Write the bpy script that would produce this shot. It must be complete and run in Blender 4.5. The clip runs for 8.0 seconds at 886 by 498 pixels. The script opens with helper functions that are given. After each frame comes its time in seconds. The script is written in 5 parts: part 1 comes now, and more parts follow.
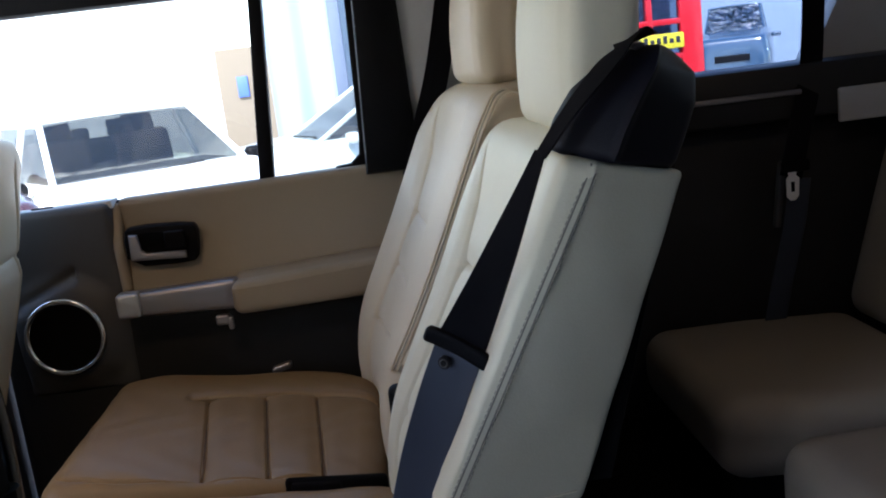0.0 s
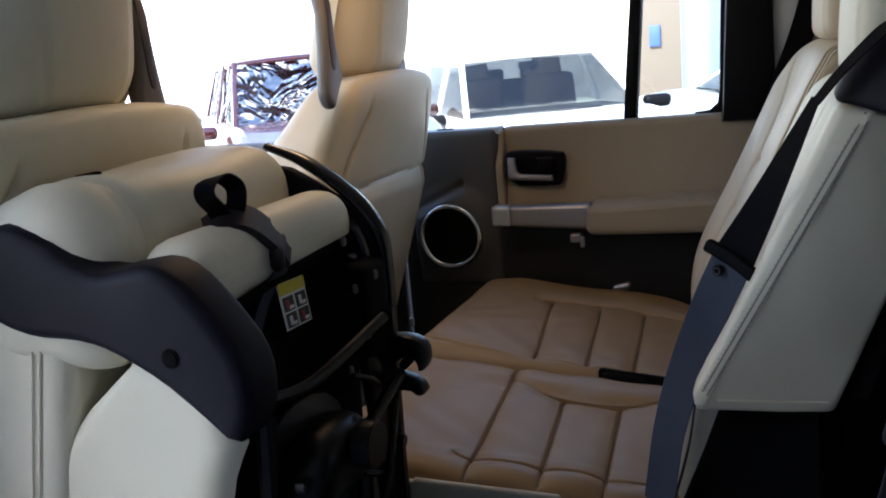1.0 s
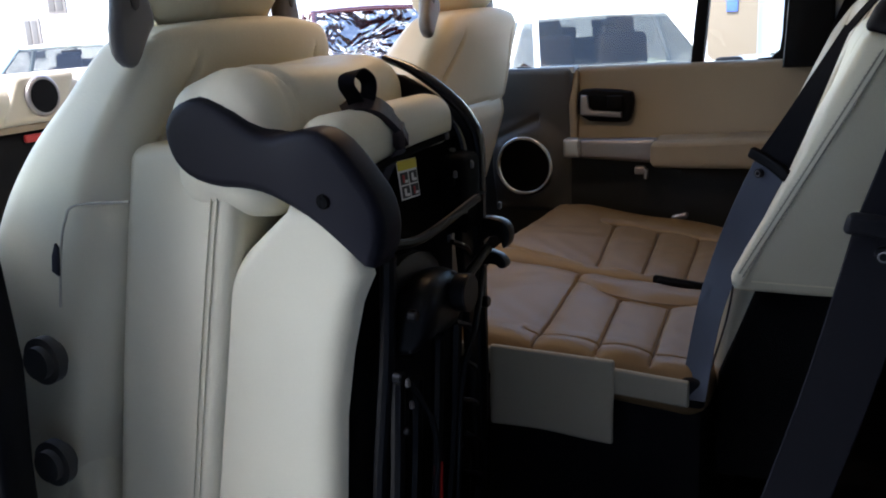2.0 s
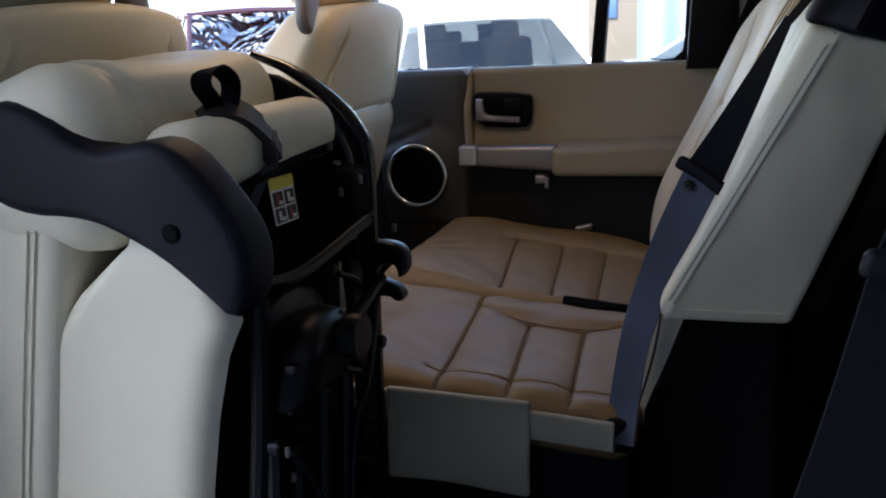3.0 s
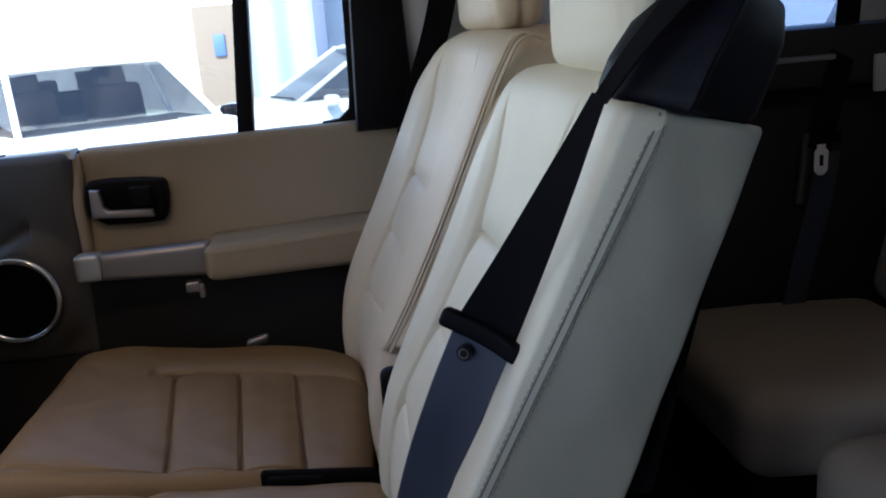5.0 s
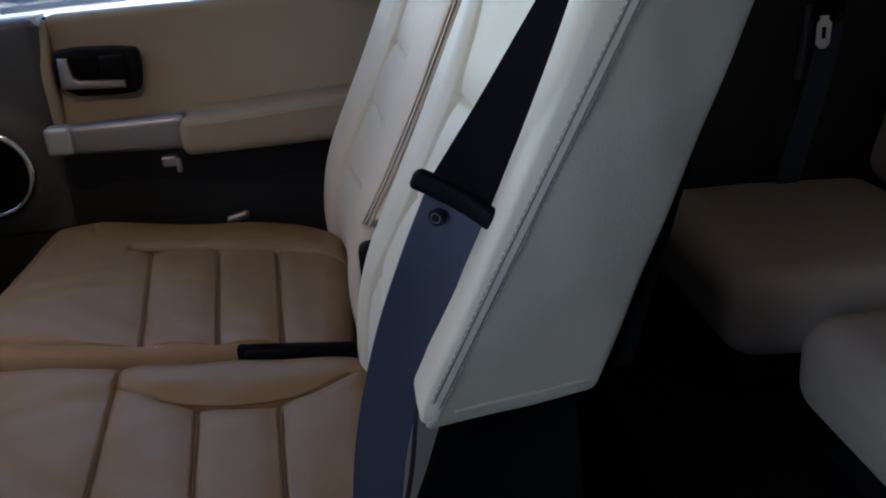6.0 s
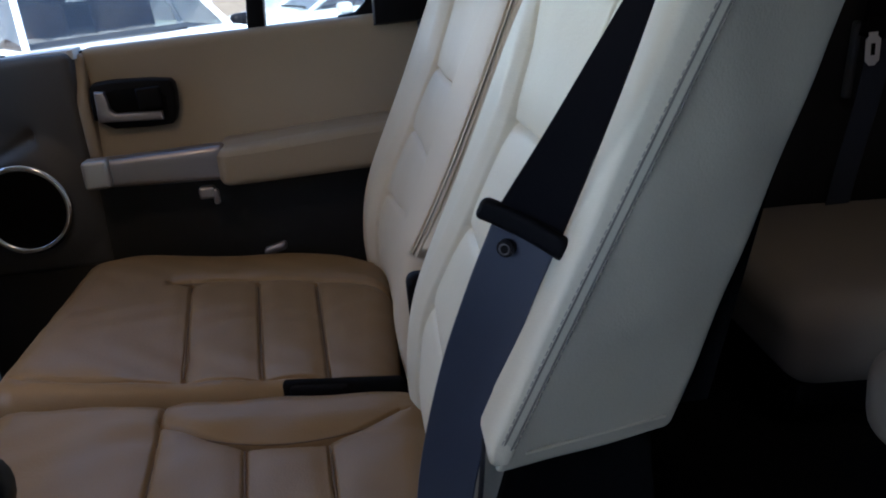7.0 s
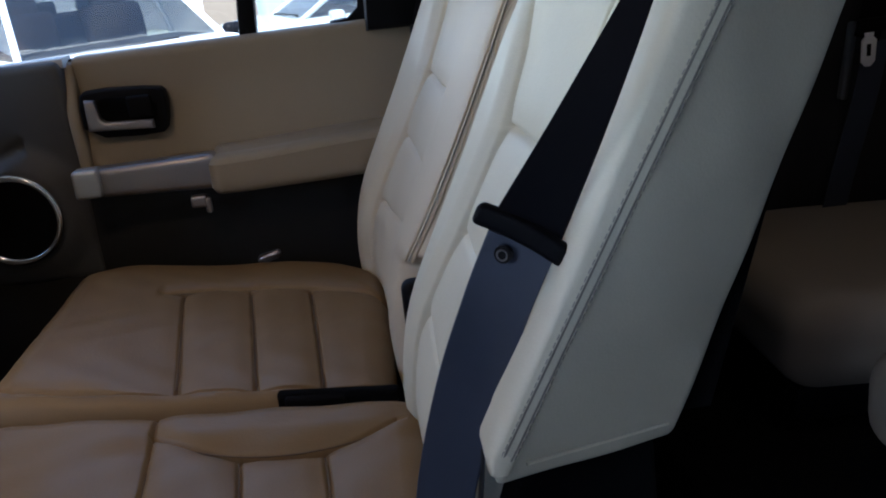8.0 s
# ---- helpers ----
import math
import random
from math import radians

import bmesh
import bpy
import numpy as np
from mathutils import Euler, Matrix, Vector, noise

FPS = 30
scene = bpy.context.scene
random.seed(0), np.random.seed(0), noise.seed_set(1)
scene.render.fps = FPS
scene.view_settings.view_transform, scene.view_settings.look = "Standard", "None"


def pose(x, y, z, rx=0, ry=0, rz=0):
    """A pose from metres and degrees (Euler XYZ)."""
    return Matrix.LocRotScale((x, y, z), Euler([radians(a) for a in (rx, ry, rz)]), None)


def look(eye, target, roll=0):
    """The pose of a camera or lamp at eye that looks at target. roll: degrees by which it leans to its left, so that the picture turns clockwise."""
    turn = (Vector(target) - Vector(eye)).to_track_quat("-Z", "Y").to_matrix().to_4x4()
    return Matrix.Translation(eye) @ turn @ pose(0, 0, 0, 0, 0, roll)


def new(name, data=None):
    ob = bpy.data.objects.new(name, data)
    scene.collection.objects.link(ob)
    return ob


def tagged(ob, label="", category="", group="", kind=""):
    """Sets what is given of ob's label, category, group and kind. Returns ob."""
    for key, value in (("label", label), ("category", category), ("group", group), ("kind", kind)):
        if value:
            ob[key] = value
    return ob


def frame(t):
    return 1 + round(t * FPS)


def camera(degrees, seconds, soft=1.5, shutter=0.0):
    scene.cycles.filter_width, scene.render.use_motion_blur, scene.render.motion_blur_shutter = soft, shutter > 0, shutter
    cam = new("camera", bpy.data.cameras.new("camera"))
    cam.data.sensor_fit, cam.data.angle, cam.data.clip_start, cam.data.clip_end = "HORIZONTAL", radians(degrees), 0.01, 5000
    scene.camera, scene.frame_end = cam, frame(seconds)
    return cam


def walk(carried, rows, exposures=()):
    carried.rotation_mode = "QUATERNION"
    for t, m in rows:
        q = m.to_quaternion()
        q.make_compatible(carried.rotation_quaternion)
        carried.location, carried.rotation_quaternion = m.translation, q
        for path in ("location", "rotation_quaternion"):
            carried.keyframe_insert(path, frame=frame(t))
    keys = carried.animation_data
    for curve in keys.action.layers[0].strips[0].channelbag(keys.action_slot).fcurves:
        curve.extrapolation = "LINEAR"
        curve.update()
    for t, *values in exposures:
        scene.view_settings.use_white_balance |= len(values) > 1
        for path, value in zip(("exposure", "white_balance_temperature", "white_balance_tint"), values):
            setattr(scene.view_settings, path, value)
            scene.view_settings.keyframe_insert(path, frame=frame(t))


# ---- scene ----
cam = camera(52.4, 8.0, soft=1.9, shutter=0.0)
PATH = [
    (0, (0.112, -0.234, 1.631), (0.22, 1.721, 1.221), -6.9),
    (0.5, (0.146, -0.327, 1.636), (-0.162, 1.606, 1.226), -6.0),
    (1, (0.228, -0.451, 1.622), (-0.508, 1.359, 1.195), -5.0),
    (1.5, (0.273, -0.617, 1.614), (-0.605, 1.121, 1.158), -3.9),
    (1.7, (0.284, -0.684, 1.602), (-0.601, 1.046, 1.128), -3.4),
    (2.8, (0.233, -0.613, 1.558), (-0.45, 1.186, 1.011), -2.5),
    (3, (0.205, -0.51, 1.564), (-0.423, 1.321, 1.062), -2.6),
    (3.5, (0.139, -0.278, 1.595), (-0.316, 1.62, 1.159), -5.1),
    (4, (0.071, -0.136, 1.6), (-0.131, 1.81, 1.188), -6.5),
    (4.5, (0.078, -0.09, 1.607), (0.035, 1.862, 1.171), -6.4),
    (5, (0.083, -0.082, 1.6), (0.241, 1.853, 1.118), -4.8),
    (5.2, (0.084, -0.078, 1.597), (0.313, 1.837, 1.066), -3.7),
    (6.3, (0.103, -0.046, 1.564), (0.203, 1.809, 0.824), -4.6),
    (6.5, (0.084, -0.058, 1.571), (0.166, 1.817, 0.88), -4.5),
    (7, (0.072, -0.016, 1.565), (0.173, 1.868, 0.903), -5.9),
    (7.5, (0.068, 0.004, 1.548), (0.160, 1.882, 0.852), -6.1),
    (8, (0.072, -0.002, 1.56), (0.186, 1.886, 0.911), -6.4),
]
EXPOSURES = [(0.0, 2.95, 6300, 14), (1.0, 2.93, 6350, 14), (1.7, 3.0, 6500, 14), (3.0, 2.85, 6200, 14), (3.5, 2.8, 5950, 14), (5.0, 2.9, 5950, 14), (6.5, 2.85, 5850, 14), (8.0, 2.78, 5850, 14)]
walk(cam, [(t, look(eye, target, roll)) for t, eye, target, roll in PATH],
     exposures=EXPOSURES)

# ---- light ----
world = bpy.data.worlds.new("sky")
scene.world = world
world.use_nodes = True
wn, wl = world.node_tree.nodes, world.node_tree.links
sky = wn.new("ShaderNodeTexSky")
sky.sky_type, sky.sun_disc = "NISHITA", False
sky.sun_elevation, sky.sun_rotation = radians(50), radians(197)
wn["Background"].inputs["Strength"].default_value = 0.15
wl.new(sky.outputs["Color"], wn["Background"].inputs["Color"])
sun = new("sun", bpy.data.lights.new("sun", "SUN"))
sun.data.energy, sun.data.angle, sun.data.color = 2.2, radians(2), (1.0, 0.97, 0.93)
sun.matrix_world = look((-3, -10, 12.44), (0, 0, 0))


# ---- materials ----
def material(name, base, rough=0.5, metal=0.0, vary=0.12, scale=8.0, bump=0.15, grain=300.0, dist=0.002, coat=0.0, spec=0.5, stain=0.0):
    """Principled surface: two scales of colour change, wear in the gloss, fine relief."""
    m = bpy.data.materials.new(name)
    m.use_nodes = True
    n, l = m.node_tree.nodes, m.node_tree.links
    p = n["Principled BSDF"]
    tc = n.new("ShaderNodeTexCoord")
    big = n.new("ShaderNodeTexNoise")
    big.inputs["Scale"].default_value, big.inputs["Detail"].default_value = scale, 5
    fine = n.new("ShaderNodeTexNoise")
    fine.inputs["Scale"].default_value, fine.inputs["Detail"].default_value = grain, 3
    for t in (big, fine):
        l.new(tc.outputs["Object"], t.inputs["Vector"])
    mix = n.new("ShaderNodeMix")
    mix.data_type = "RGBA"
    mix.inputs["A"].default_value = (*[c * (1 - vary) for c in base], 1)
    mix.inputs["B"].default_value = (*[min(1, c * (1 + vary)) for c in base], 1)
    add = n.new("ShaderNodeMath")
    add.operation = "MULTIPLY_ADD"
    add.inputs[1].default_value = 0.35
    l.new(fine.outputs["Fac"], add.inputs[0])
    half = n.new("ShaderNodeMath")
    half.operation = "MULTIPLY_ADD"
    half.inputs[1].default_value, half.inputs[2].default_value = 1.3, -0.33
    l.new(big.outputs["Fac"], half.inputs[0])
    l.new(half.outputs[0], add.inputs[2])
    l.new(add.outputs[0], mix.inputs["Factor"])
    l.new(mix.outputs["Result"], p.inputs["Base Color"])
    rr = n.new("ShaderNodeMapRange")
    rr.inputs["To Min"].default_value, rr.inputs["To Max"].default_value = max(0.02, rough - 0.1), min(1, rough + 0.1)
    l.new(big.outputs["Fac"], rr.inputs["Value"])
    l.new(rr.outputs["Result"], p.inputs["Roughness"])
    p.inputs["Metallic"].default_value = metal
    p.inputs["Coat Weight"].default_value = coat
    p.inputs["Specular IOR Level"].default_value = spec
    if bump:
        b = n.new("ShaderNodeBump")
        b.inputs["Strength"].default_value, b.inputs["Distance"].default_value = bump, dist
        l.new(fine.outputs["Fac"], b.inputs["Height"])
        l.new(b.outputs["Normal"], p.inputs["Normal"])
    return m


def leather(name, base, rough=0.5, spec=0.35):
    """Coated hide: pebble grain of small cells, soft creases, uneven sheen."""
    m = material(name, base, rough, vary=0.07, scale=6, bump=0, spec=spec)
    n, l = m.node_tree.nodes, m.node_tree.links
    p = n["Principled BSDF"]
    tc = next(x for x in n if x.type == "TEX_COORD")
    v = n.new("ShaderNodeTexVoronoi")
    v.inputs["Scale"].default_value = 420
    w = n.new("ShaderNodeTexNoise")
    w.inputs["Scale"].default_value, w.inputs["Detail"].default_value, w.inputs["Distortion"].default_value = 18, 6, 1.2
    for t in (v, w):
        l.new(tc.outputs["Object"], t.inputs["Vector"])
    b1, b2 = n.new("ShaderNodeBump"), n.new("ShaderNodeBump")
    b1.inputs["Strength"].default_value, b1.inputs["Distance"].default_value = 0.08, 0.006
    b2.inputs["Strength"].default_value, b2.inputs["Distance"].default_value = 0.12, 0.0010
    l.new(w.outputs["Fac"], b1.inputs["Height"])
    l.new(v.outputs["Distance"], b2.inputs["Height"])
    l.new(b1.outputs["Normal"], b2.inputs["Normal"])
    l.new(b2.outputs["Normal"], p.inputs["Normal"])
    return m


def webbing(name, base, rough=0.5, spec=0.35):
    """Woven belt: fine ribs across the strap."""
    m = material(name, base, rough, vary=0.1, scale=30, bump=0, spec=spec)
    n, l = m.node_tree.nodes, m.node_tree.links
    p = n["Principled BSDF"]
    uv = n.new("ShaderNodeUVMap")
    w = n.new("ShaderNodeTexWave")
    w.wave_type, w.bands_direction = "BANDS", "DIAGONAL"
    w.inputs["Scale"].default_value, w.inputs["Distortion"].default_value = 700, 0.2
    l.new(uv.outputs["UV"], w.inputs["Vector"])
    b = n.new("ShaderNodeBump")
    b.inputs["Strength"].default_value, b.inputs["Distance"].default_value = 0.3, 0.0008
    l.new(w.outputs["Fac"], b.inputs["Height"])
    l.new(b.outputs["Normal"], p.inputs["Normal"])
    return m


def glass(name, tint=(0.93, 0.96, 0.95), shine=0.03, ripple=0.0):
    m = bpy.data.materials.new(name)
    m.use_nodes = True
    n, l = m.node_tree.nodes, m.node_tree.links
    clear, gloss, mix, fres = n.new("ShaderNodeBsdfTransparent"), n.new("ShaderNodeBsdfGlossy"), n.new("ShaderNodeMixShader"), n.new("ShaderNodeLayerWeight")
    clear.inputs["Color"].default_value = (*tint, 1)
    gloss.inputs["Roughness"].default_value = 0.02
    fres.inputs["Blend"].default_value = 0.5
    steep = n.new("ShaderNodeMath")
    steep.operation = "POWER"
    steep.inputs[1].default_value = 4.0
    gain = n.new("ShaderNodeMath")
    gain.operation = "MULTIPLY_ADD"
    gain.inputs[1].default_value, gain.inputs[2].default_value = 0.6, shine
    l.new(fres.outputs["Facing"], steep.inputs[0])
    l.new(steep.outputs[0], gain.inputs[0])
    l.new(gain.outputs[0], mix.inputs["Fac"])
    l.new(clear.outputs["BSDF"], mix.inputs[1])
    l.new(gloss.outputs["BSDF"], mix.inputs[2])
    l.new(mix.outputs["Shader"], n["Material Output"].inputs["Surface"])
    if ripple:
        coord, wave, bump = n.new("ShaderNodeTexCoord"), n.new("ShaderNodeTexNoise"), n.new("ShaderNodeBump")
        wave.inputs["Scale"].default_value, wave.inputs["Distortion"].default_value = 2.2, 1.5
        bump.inputs["Distance"].default_value = ripple
        l.new(coord.outputs["Object"], wave.inputs["Vector"])
        l.new(wave.outputs["Fac"], bump.inputs["Height"])
        l.new(bump.outputs["Normal"], gloss.inputs["Normal"])
    return m


CREAM = leather("cream_leather", (0.66, 0.615, 0.465))
# Cream leather again, with warm light bounced onto the far seats mixed into its base.
WARMCREAM = leather("warm_lit_cream_leather", (0.58, 0.485, 0.345))
VINYL = leather("cream_vinyl", (0.50, 0.475, 0.36), 0.55)
# Cushion side strip and flap: about two thirds of VINYL's base.
FLAPVINYL = leather("darker_cream_vinyl", (0.33, 0.305, 0.235), 0.6)
# Cream leather of the third row, its deep shade put into the base colour.
SHADELEATHER = leather("shaded_cream_leather", (0.25, 0.215, 0.175), 0.6, 0.2)
TANLEATHER = leather("tan_seat_leather", (0.205, 0.128, 0.058), 0.46, 0.3)
# Seam thread, darkened to carry the shade down in the groove.
TANSEAMSHADE = material("tan_thread_and_seam_shade", (0.11, 0.07, 0.042), 0.8, bump=0)
TRIM = leather("beige_door_trim", (0.27, 0.215, 0.152), 0.55)
STITCH = material("stitch_thread", (0.40, 0.37, 0.30), 0.8, bump=0)
# Shade of the sewn joints, put in as a darker colour.
SEAMDARK = material("shaded_sewn_joint", (0.19, 0.175, 0.145), 0.8, bump=0)
GREYTRIM = material("grey_grained_plastic", (0.047, 0.045, 0.044), 0.55, grain=500, bump=0.25)
PLUMTRIM = material("dark_brown_plastic", (0.035, 0.026, 0.024), 0.5, grain=500, bump=0.2)
HANDLEGREY = material("grey_handle_plastic", (0.10, 0.092, 0.088), 0.42, grain=600, bump=0.1)
BLACK = material("black_plastic", (0.0040, 0.0040, 0.0052), 0.55, vary=0.25, grain=500, bump=0.2, spec=0.09)
NAVYBLACK = material("blue_black_moulded_plastic", (0.0046, 0.0046, 0.0090), 0.54, vary=0.2, grain=700, bump=0.15, spec=0.13)
GLOSSBLACK = material("gloss_black_plastic", (0.0035, 0.0035, 0.0055), 0.22, vary=0.2, bump=0.05, spec=0.35)
STEEL = material("black_painted_steel", (0.0022, 0.0022, 0.003), 0.36, vary=0.3, scale=20, bump=0.1, grain=120, spec=0.2)
DARKTRIM = material("dark_lower_trim", (0.015, 0.0145, 0.0145), 0.6, vary=0.25, grain=400, bump=0.25, spec=0.25)
SIDETRIM = material("dark_grey_side_trim", (0.016, 0.016, 0.018), 0.5, vary=0.2, grain=400, bump=0.25, spec=0.35)
# Carpet black; on the recess, slots and bolt hole it paints their shade.
DEEPBLACK = material("charcoal_carpet_and_shade", (0.003, 0.003, 0.0033), 0.95, vary=0.4, grain=900, bump=0.9, dist=0.004, spec=0.1)
SILVER = material("satin_silver_plastic", (0.29, 0.275, 0.29), 0.36, metal=0.75, vary=0.06, bump=0.05)
BRIGHTSILVER = material("bright_silver_plastic", (0.48, 0.50, 0.53), 0.36, metal=0.7, vary=0.05, bump=0)
CHROME = material("polished_metal", (0.72, 0.73, 0.75), 0.12, metal=1.0, vary=0.05, bump=0)
NICKEL = material("bright_nickel", (0.85, 0.85, 0.85), 0.35, metal=0.2, vary=0.03, bump=0)
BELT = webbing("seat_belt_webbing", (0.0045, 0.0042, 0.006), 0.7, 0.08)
DARKSTRAP = webbing("dark_brown_strap", (0.022, 0.017, 0.018), 0.6, 0.15)
# Lower webbing: the blue sheen is partly painted as a paler base.
BELTSHEEN = webbing("sheen_tinted_webbing", (0.027, 0.035, 0.058), 0.38, 0.5)
HEADLINER = material("grey_headliner_cloth", (0.52, 0.50, 0.46), 0.95, grain=800, bump=0.3)
PILLARTRIM = material("light_grey_pillar_trim", (0.45, 0.45, 0.45), 0.6)
GLASS = glass("window_glass")
PRIVACY = glass("dark_privacy_glass", (0.50, 0.52, 0.55))
TINT = glass("tinted_window_glass", (0.55, 0.60, 0.67))
SHINY = glass("bright_reflecting_glass", (0.35, 0.37, 0.40), 0.30, 0.6)
SCREEN = glass("windscreen_glass", (0.62, 0.63, 0.62))
WHITE = material("white_car_paint", (0.80, 0.80, 0.80), 0.18, vary=0.02, bump=0, coat=0.6)
REDPAINT = material("dark_red_car_paint", (0.035, 0.007, 0.007), 0.2, vary=0.05, bump=0, coat=0.6)
BLUEPAINT = material("dark_blue_car_paint", (0.02, 0.05, 0.09), 0.2, vary=0.05, bump=0, coat=0.6)
SILVERPAINT = material("silver_green_car_paint", (0.27, 0.31, 0.30), 0.22, vary=0.03, bump=0, coat=0.5)
RUBBER = material("tyre_rubber", (0.015, 0.015, 0.015), 0.85)
LAMP = material("headlamp_lens", (0.75, 0.78, 0.8), 0.1, vary=0.15, bump=0)
SEATDARK = material("dark_car_seat_cloth", (0.045, 0.026, 0.022), 0.9, bump=0, grain=12)
SEATGREY = material("dark_grey_dashboard", (0.05, 0.05, 0.055), 0.5)
GROUND = material("pale_concrete", (0.42, 0.41, 0.39), 0.85, vary=0.18, scale=0.6, grain=40, bump=0.4, dist=0.01)
WALLWHITE = material("white_render", (0.78, 0.78, 0.76), 0.8, vary=0.04, scale=0.5, grain=60)
WALLGREY = material("grey_wall_paint", (0.09, 0.09, 0.10), 0.8, vary=0.06, scale=0.6, grain=60)
WALLBEIGE = material("beige_render", (0.135, 0.108, 0.080), 0.85, vary=0.06, scale=0.5, grain=60)
CLOTHBLUE = material("pale_blue_curtain", (0.20, 0.245, 0.30), 0.8, vary=0.06, scale=2, grain=300)
COLUMN = material("grey_blue_column_paint", (0.07, 0.09, 0.14), 0.6, vary=0.1, scale=2)
REDGLOSS = material("red_gloss_paint", (0.55, 0.012, 0.02), 0.3, vary=0.08, bump=0.05)
YELLOW = material("yellow_sign", (0.62, 0.50, 0.02), 0.5, vary=0.05, bump=0)
SIGNBLUE = material("blue_sign_print", (0.04, 0.09, 0.38), 0.5, vary=0.05, bump=0)
PAPER = material("white_label_print", (0.75, 0.74, 0.72), 0.55, vary=0.04, bump=0)
INKRED = material("red_print", (0.40, 0.03, 0.03), 0.5, vary=0.05, bump=0)
INKNAVY = material("dark_blue_cloth", (0.008, 0.010, 0.022), 0.8, bump=0.2)
INKBLACK = material("black_print", (0.02, 0.02, 0.02), 0.5, vary=0.05, bump=0)
REDSTRAP = material("red_release_strap", (0.60, 0.03, 0.02), 0.5, bump=0.2)
CREAMDASH = material("cream_dashboard_plastic", (0.52, 0.48, 0.41), 0.6)


# ---- mesh helpers ----
ORIGIN = {}


def thing(name, base, label="", category="", group="", kind=""):
    ob = new(name)
    ob.empty_display_size = 0.05
    ob.location = base
    ORIGIN[ob] = Vector(base)
    return tagged(ob, label, category, group, kind)


def link_mesh(name, me, mat, parent=None, label="", angle=35):
    me.polygons.foreach_set("use_smooth", [True] * len(me.polygons))
    me.set_sharp_from_angle(angle=radians(angle))
    me.materials.append(mat)
    ob = new(name, me)
    if parent:
        o = ORIGIN[parent]
        me.transform(Matrix.Translation(-o))
        ob.parent = parent
        ORIGIN[ob] = o
    else:
        ORIGIN[ob] = Vector()
    return tagged(ob, label)


def part(name, bm, mat, parent=None, label="", angle=35):
    me = bpy.data.meshes.new(name)
    bm.to_mesh(me)
    bm.free()
    return link_mesh(name, me, mat, parent, label, angle)


def structure(name, bm, mat, label, category, angle=35):
    return tagged(part(name, bm, mat, None, label, angle), category=category, kind="structure")


def rbox(size, r, n, fn=None):
    """A box with rounded edges of radius r on a grid of n cells a side, bent by fn(points) -> points."""
    h = np.array(size) / 2
    bm = bmesh.new()
    pts, faces, seen = [], [], {}

    def axis(k):
        a = np.linspace(-1, 1, n[k] + 1)
        e = np.concatenate([np.array([-1, -1 + r / h[k] * 0.12, -1 + r / h[k] * 0.35, -1 + r / h[k] * 0.65]), np.linspace(-1 + r / h[k], 1 - r / h[k], max(2, n[k] + 1)),
                            np.array([1 - r / h[k] * 0.65, 1 - r / h[k] * 0.35, 1 - r / h[k] * 0.12, 1])])
        return e * h[k] if r < h[k] * 0.98 else a * h[k]
    ax = [axis(0), axis(1), axis(2)]

    def vid(i, j, k):
        key = (i, j, k)
        if key not in seen:
            seen[key] = len(pts)
            pts.append((ax[0][i], ax[1][j], ax[2][k]))
        return seen[key]
    m = [len(a) - 1 for a in ax]
    for d in range(3):
        u, v = (d + 1) % 3, (d + 2) % 3
        for side in (0, m[d]):
            for a in range(m[u]):
                for b in range(m[v]):
                    q = []
                    for da, db in ((0, 0), (1, 0), (1, 1), (0, 1)):
                        ijk = [0, 0, 0]
                        ijk[d], ijk[u], ijk[v] = side, a + da, b + db
                        q.append(vid(*ijk))
                    faces.append(q if side else q[::-1])
    p = np.array(pts)
    inner = np.clip(p, -(h - r), h - r)
    d = p - inner
    ln = np.linalg.norm(d, axis=1, keepdims=True)
    p = inner + np.where(ln > 1e-9, d / np.maximum(ln, 1e-9) * r, 0)
    if fn is not None:
        p = fn(p)
    me = bpy.data.meshes.new("rbox")
    me.from_pydata(p.tolist(), [], faces)
    bm.from_mesh(me)
    bpy.data.meshes.remove(me)
    return bm


def box(x0, x1, y0, y1, z0, z1, bevel=0.004, seg=2):
    bm = bmesh.new()
    bmesh.ops.create_cube(bm, size=1)
    for v in bm.verts:
        v.co = Vector((x0 + (v.co.x + 0.5) * (x1 - x0), y0 + (v.co.y + 0.5) * (y1 - y0), z0 + (v.co.z + 0.5) * (z1 - z0)))
    if bevel:
        bmesh.ops.bevel(bm, geom=bm.edges[:], offset=min(bevel, (x1 - x0) * 0.45, (y1 - y0) * 0.45, (z1 - z0) * 0.45), segments=seg, affect="EDGES", profile=0.5)
    return bm


def prism(outline, a0, a1, axis="y", bevel=0.003, seg=2, rounded=0):
    """A plate: an outline in the other two axes, drawn from a0 to a1 along axis. rounded: passes of corner cutting."""
    pts = [Vector(p) for p in outline]
    for _ in range(rounded):
        pts = [q for a, b in zip(pts, pts[1:] + pts[:1]) for q in (a.lerp(b, 0.25), a.lerp(b, 0.75))]
    bm = bmesh.new()

    def at(p, a):
        return {"y": (p.x, a, p.y), "x": (a, p.x, p.y), "z": (p.x, p.y, a)}[axis]
    lo, hi = [bm.verts.new(at(p, a0)) for p in pts], [bm.verts.new(at(p, a1)) for p in pts]
    caps = [bm.faces.new(lo), bm.faces.new(hi)]
    k = len(pts)
    for i in range(k):
        bm.faces.new((lo[i], lo[(i + 1) % k], hi[(i + 1) % k], hi[i]))
    bmesh.ops.recalc_face_normals(bm, faces=bm.faces[:])
    if bevel:
        rim = [e for f in caps for e in f.edges]
        bmesh.ops.bevel(bm, geom=rim, offset=bevel, segments=seg, affect="EDGES", profile=0.5)
    bmesh.ops.triangulate(bm, faces=[f for f in bm.faces if len(f.verts) > 4])
    return bm


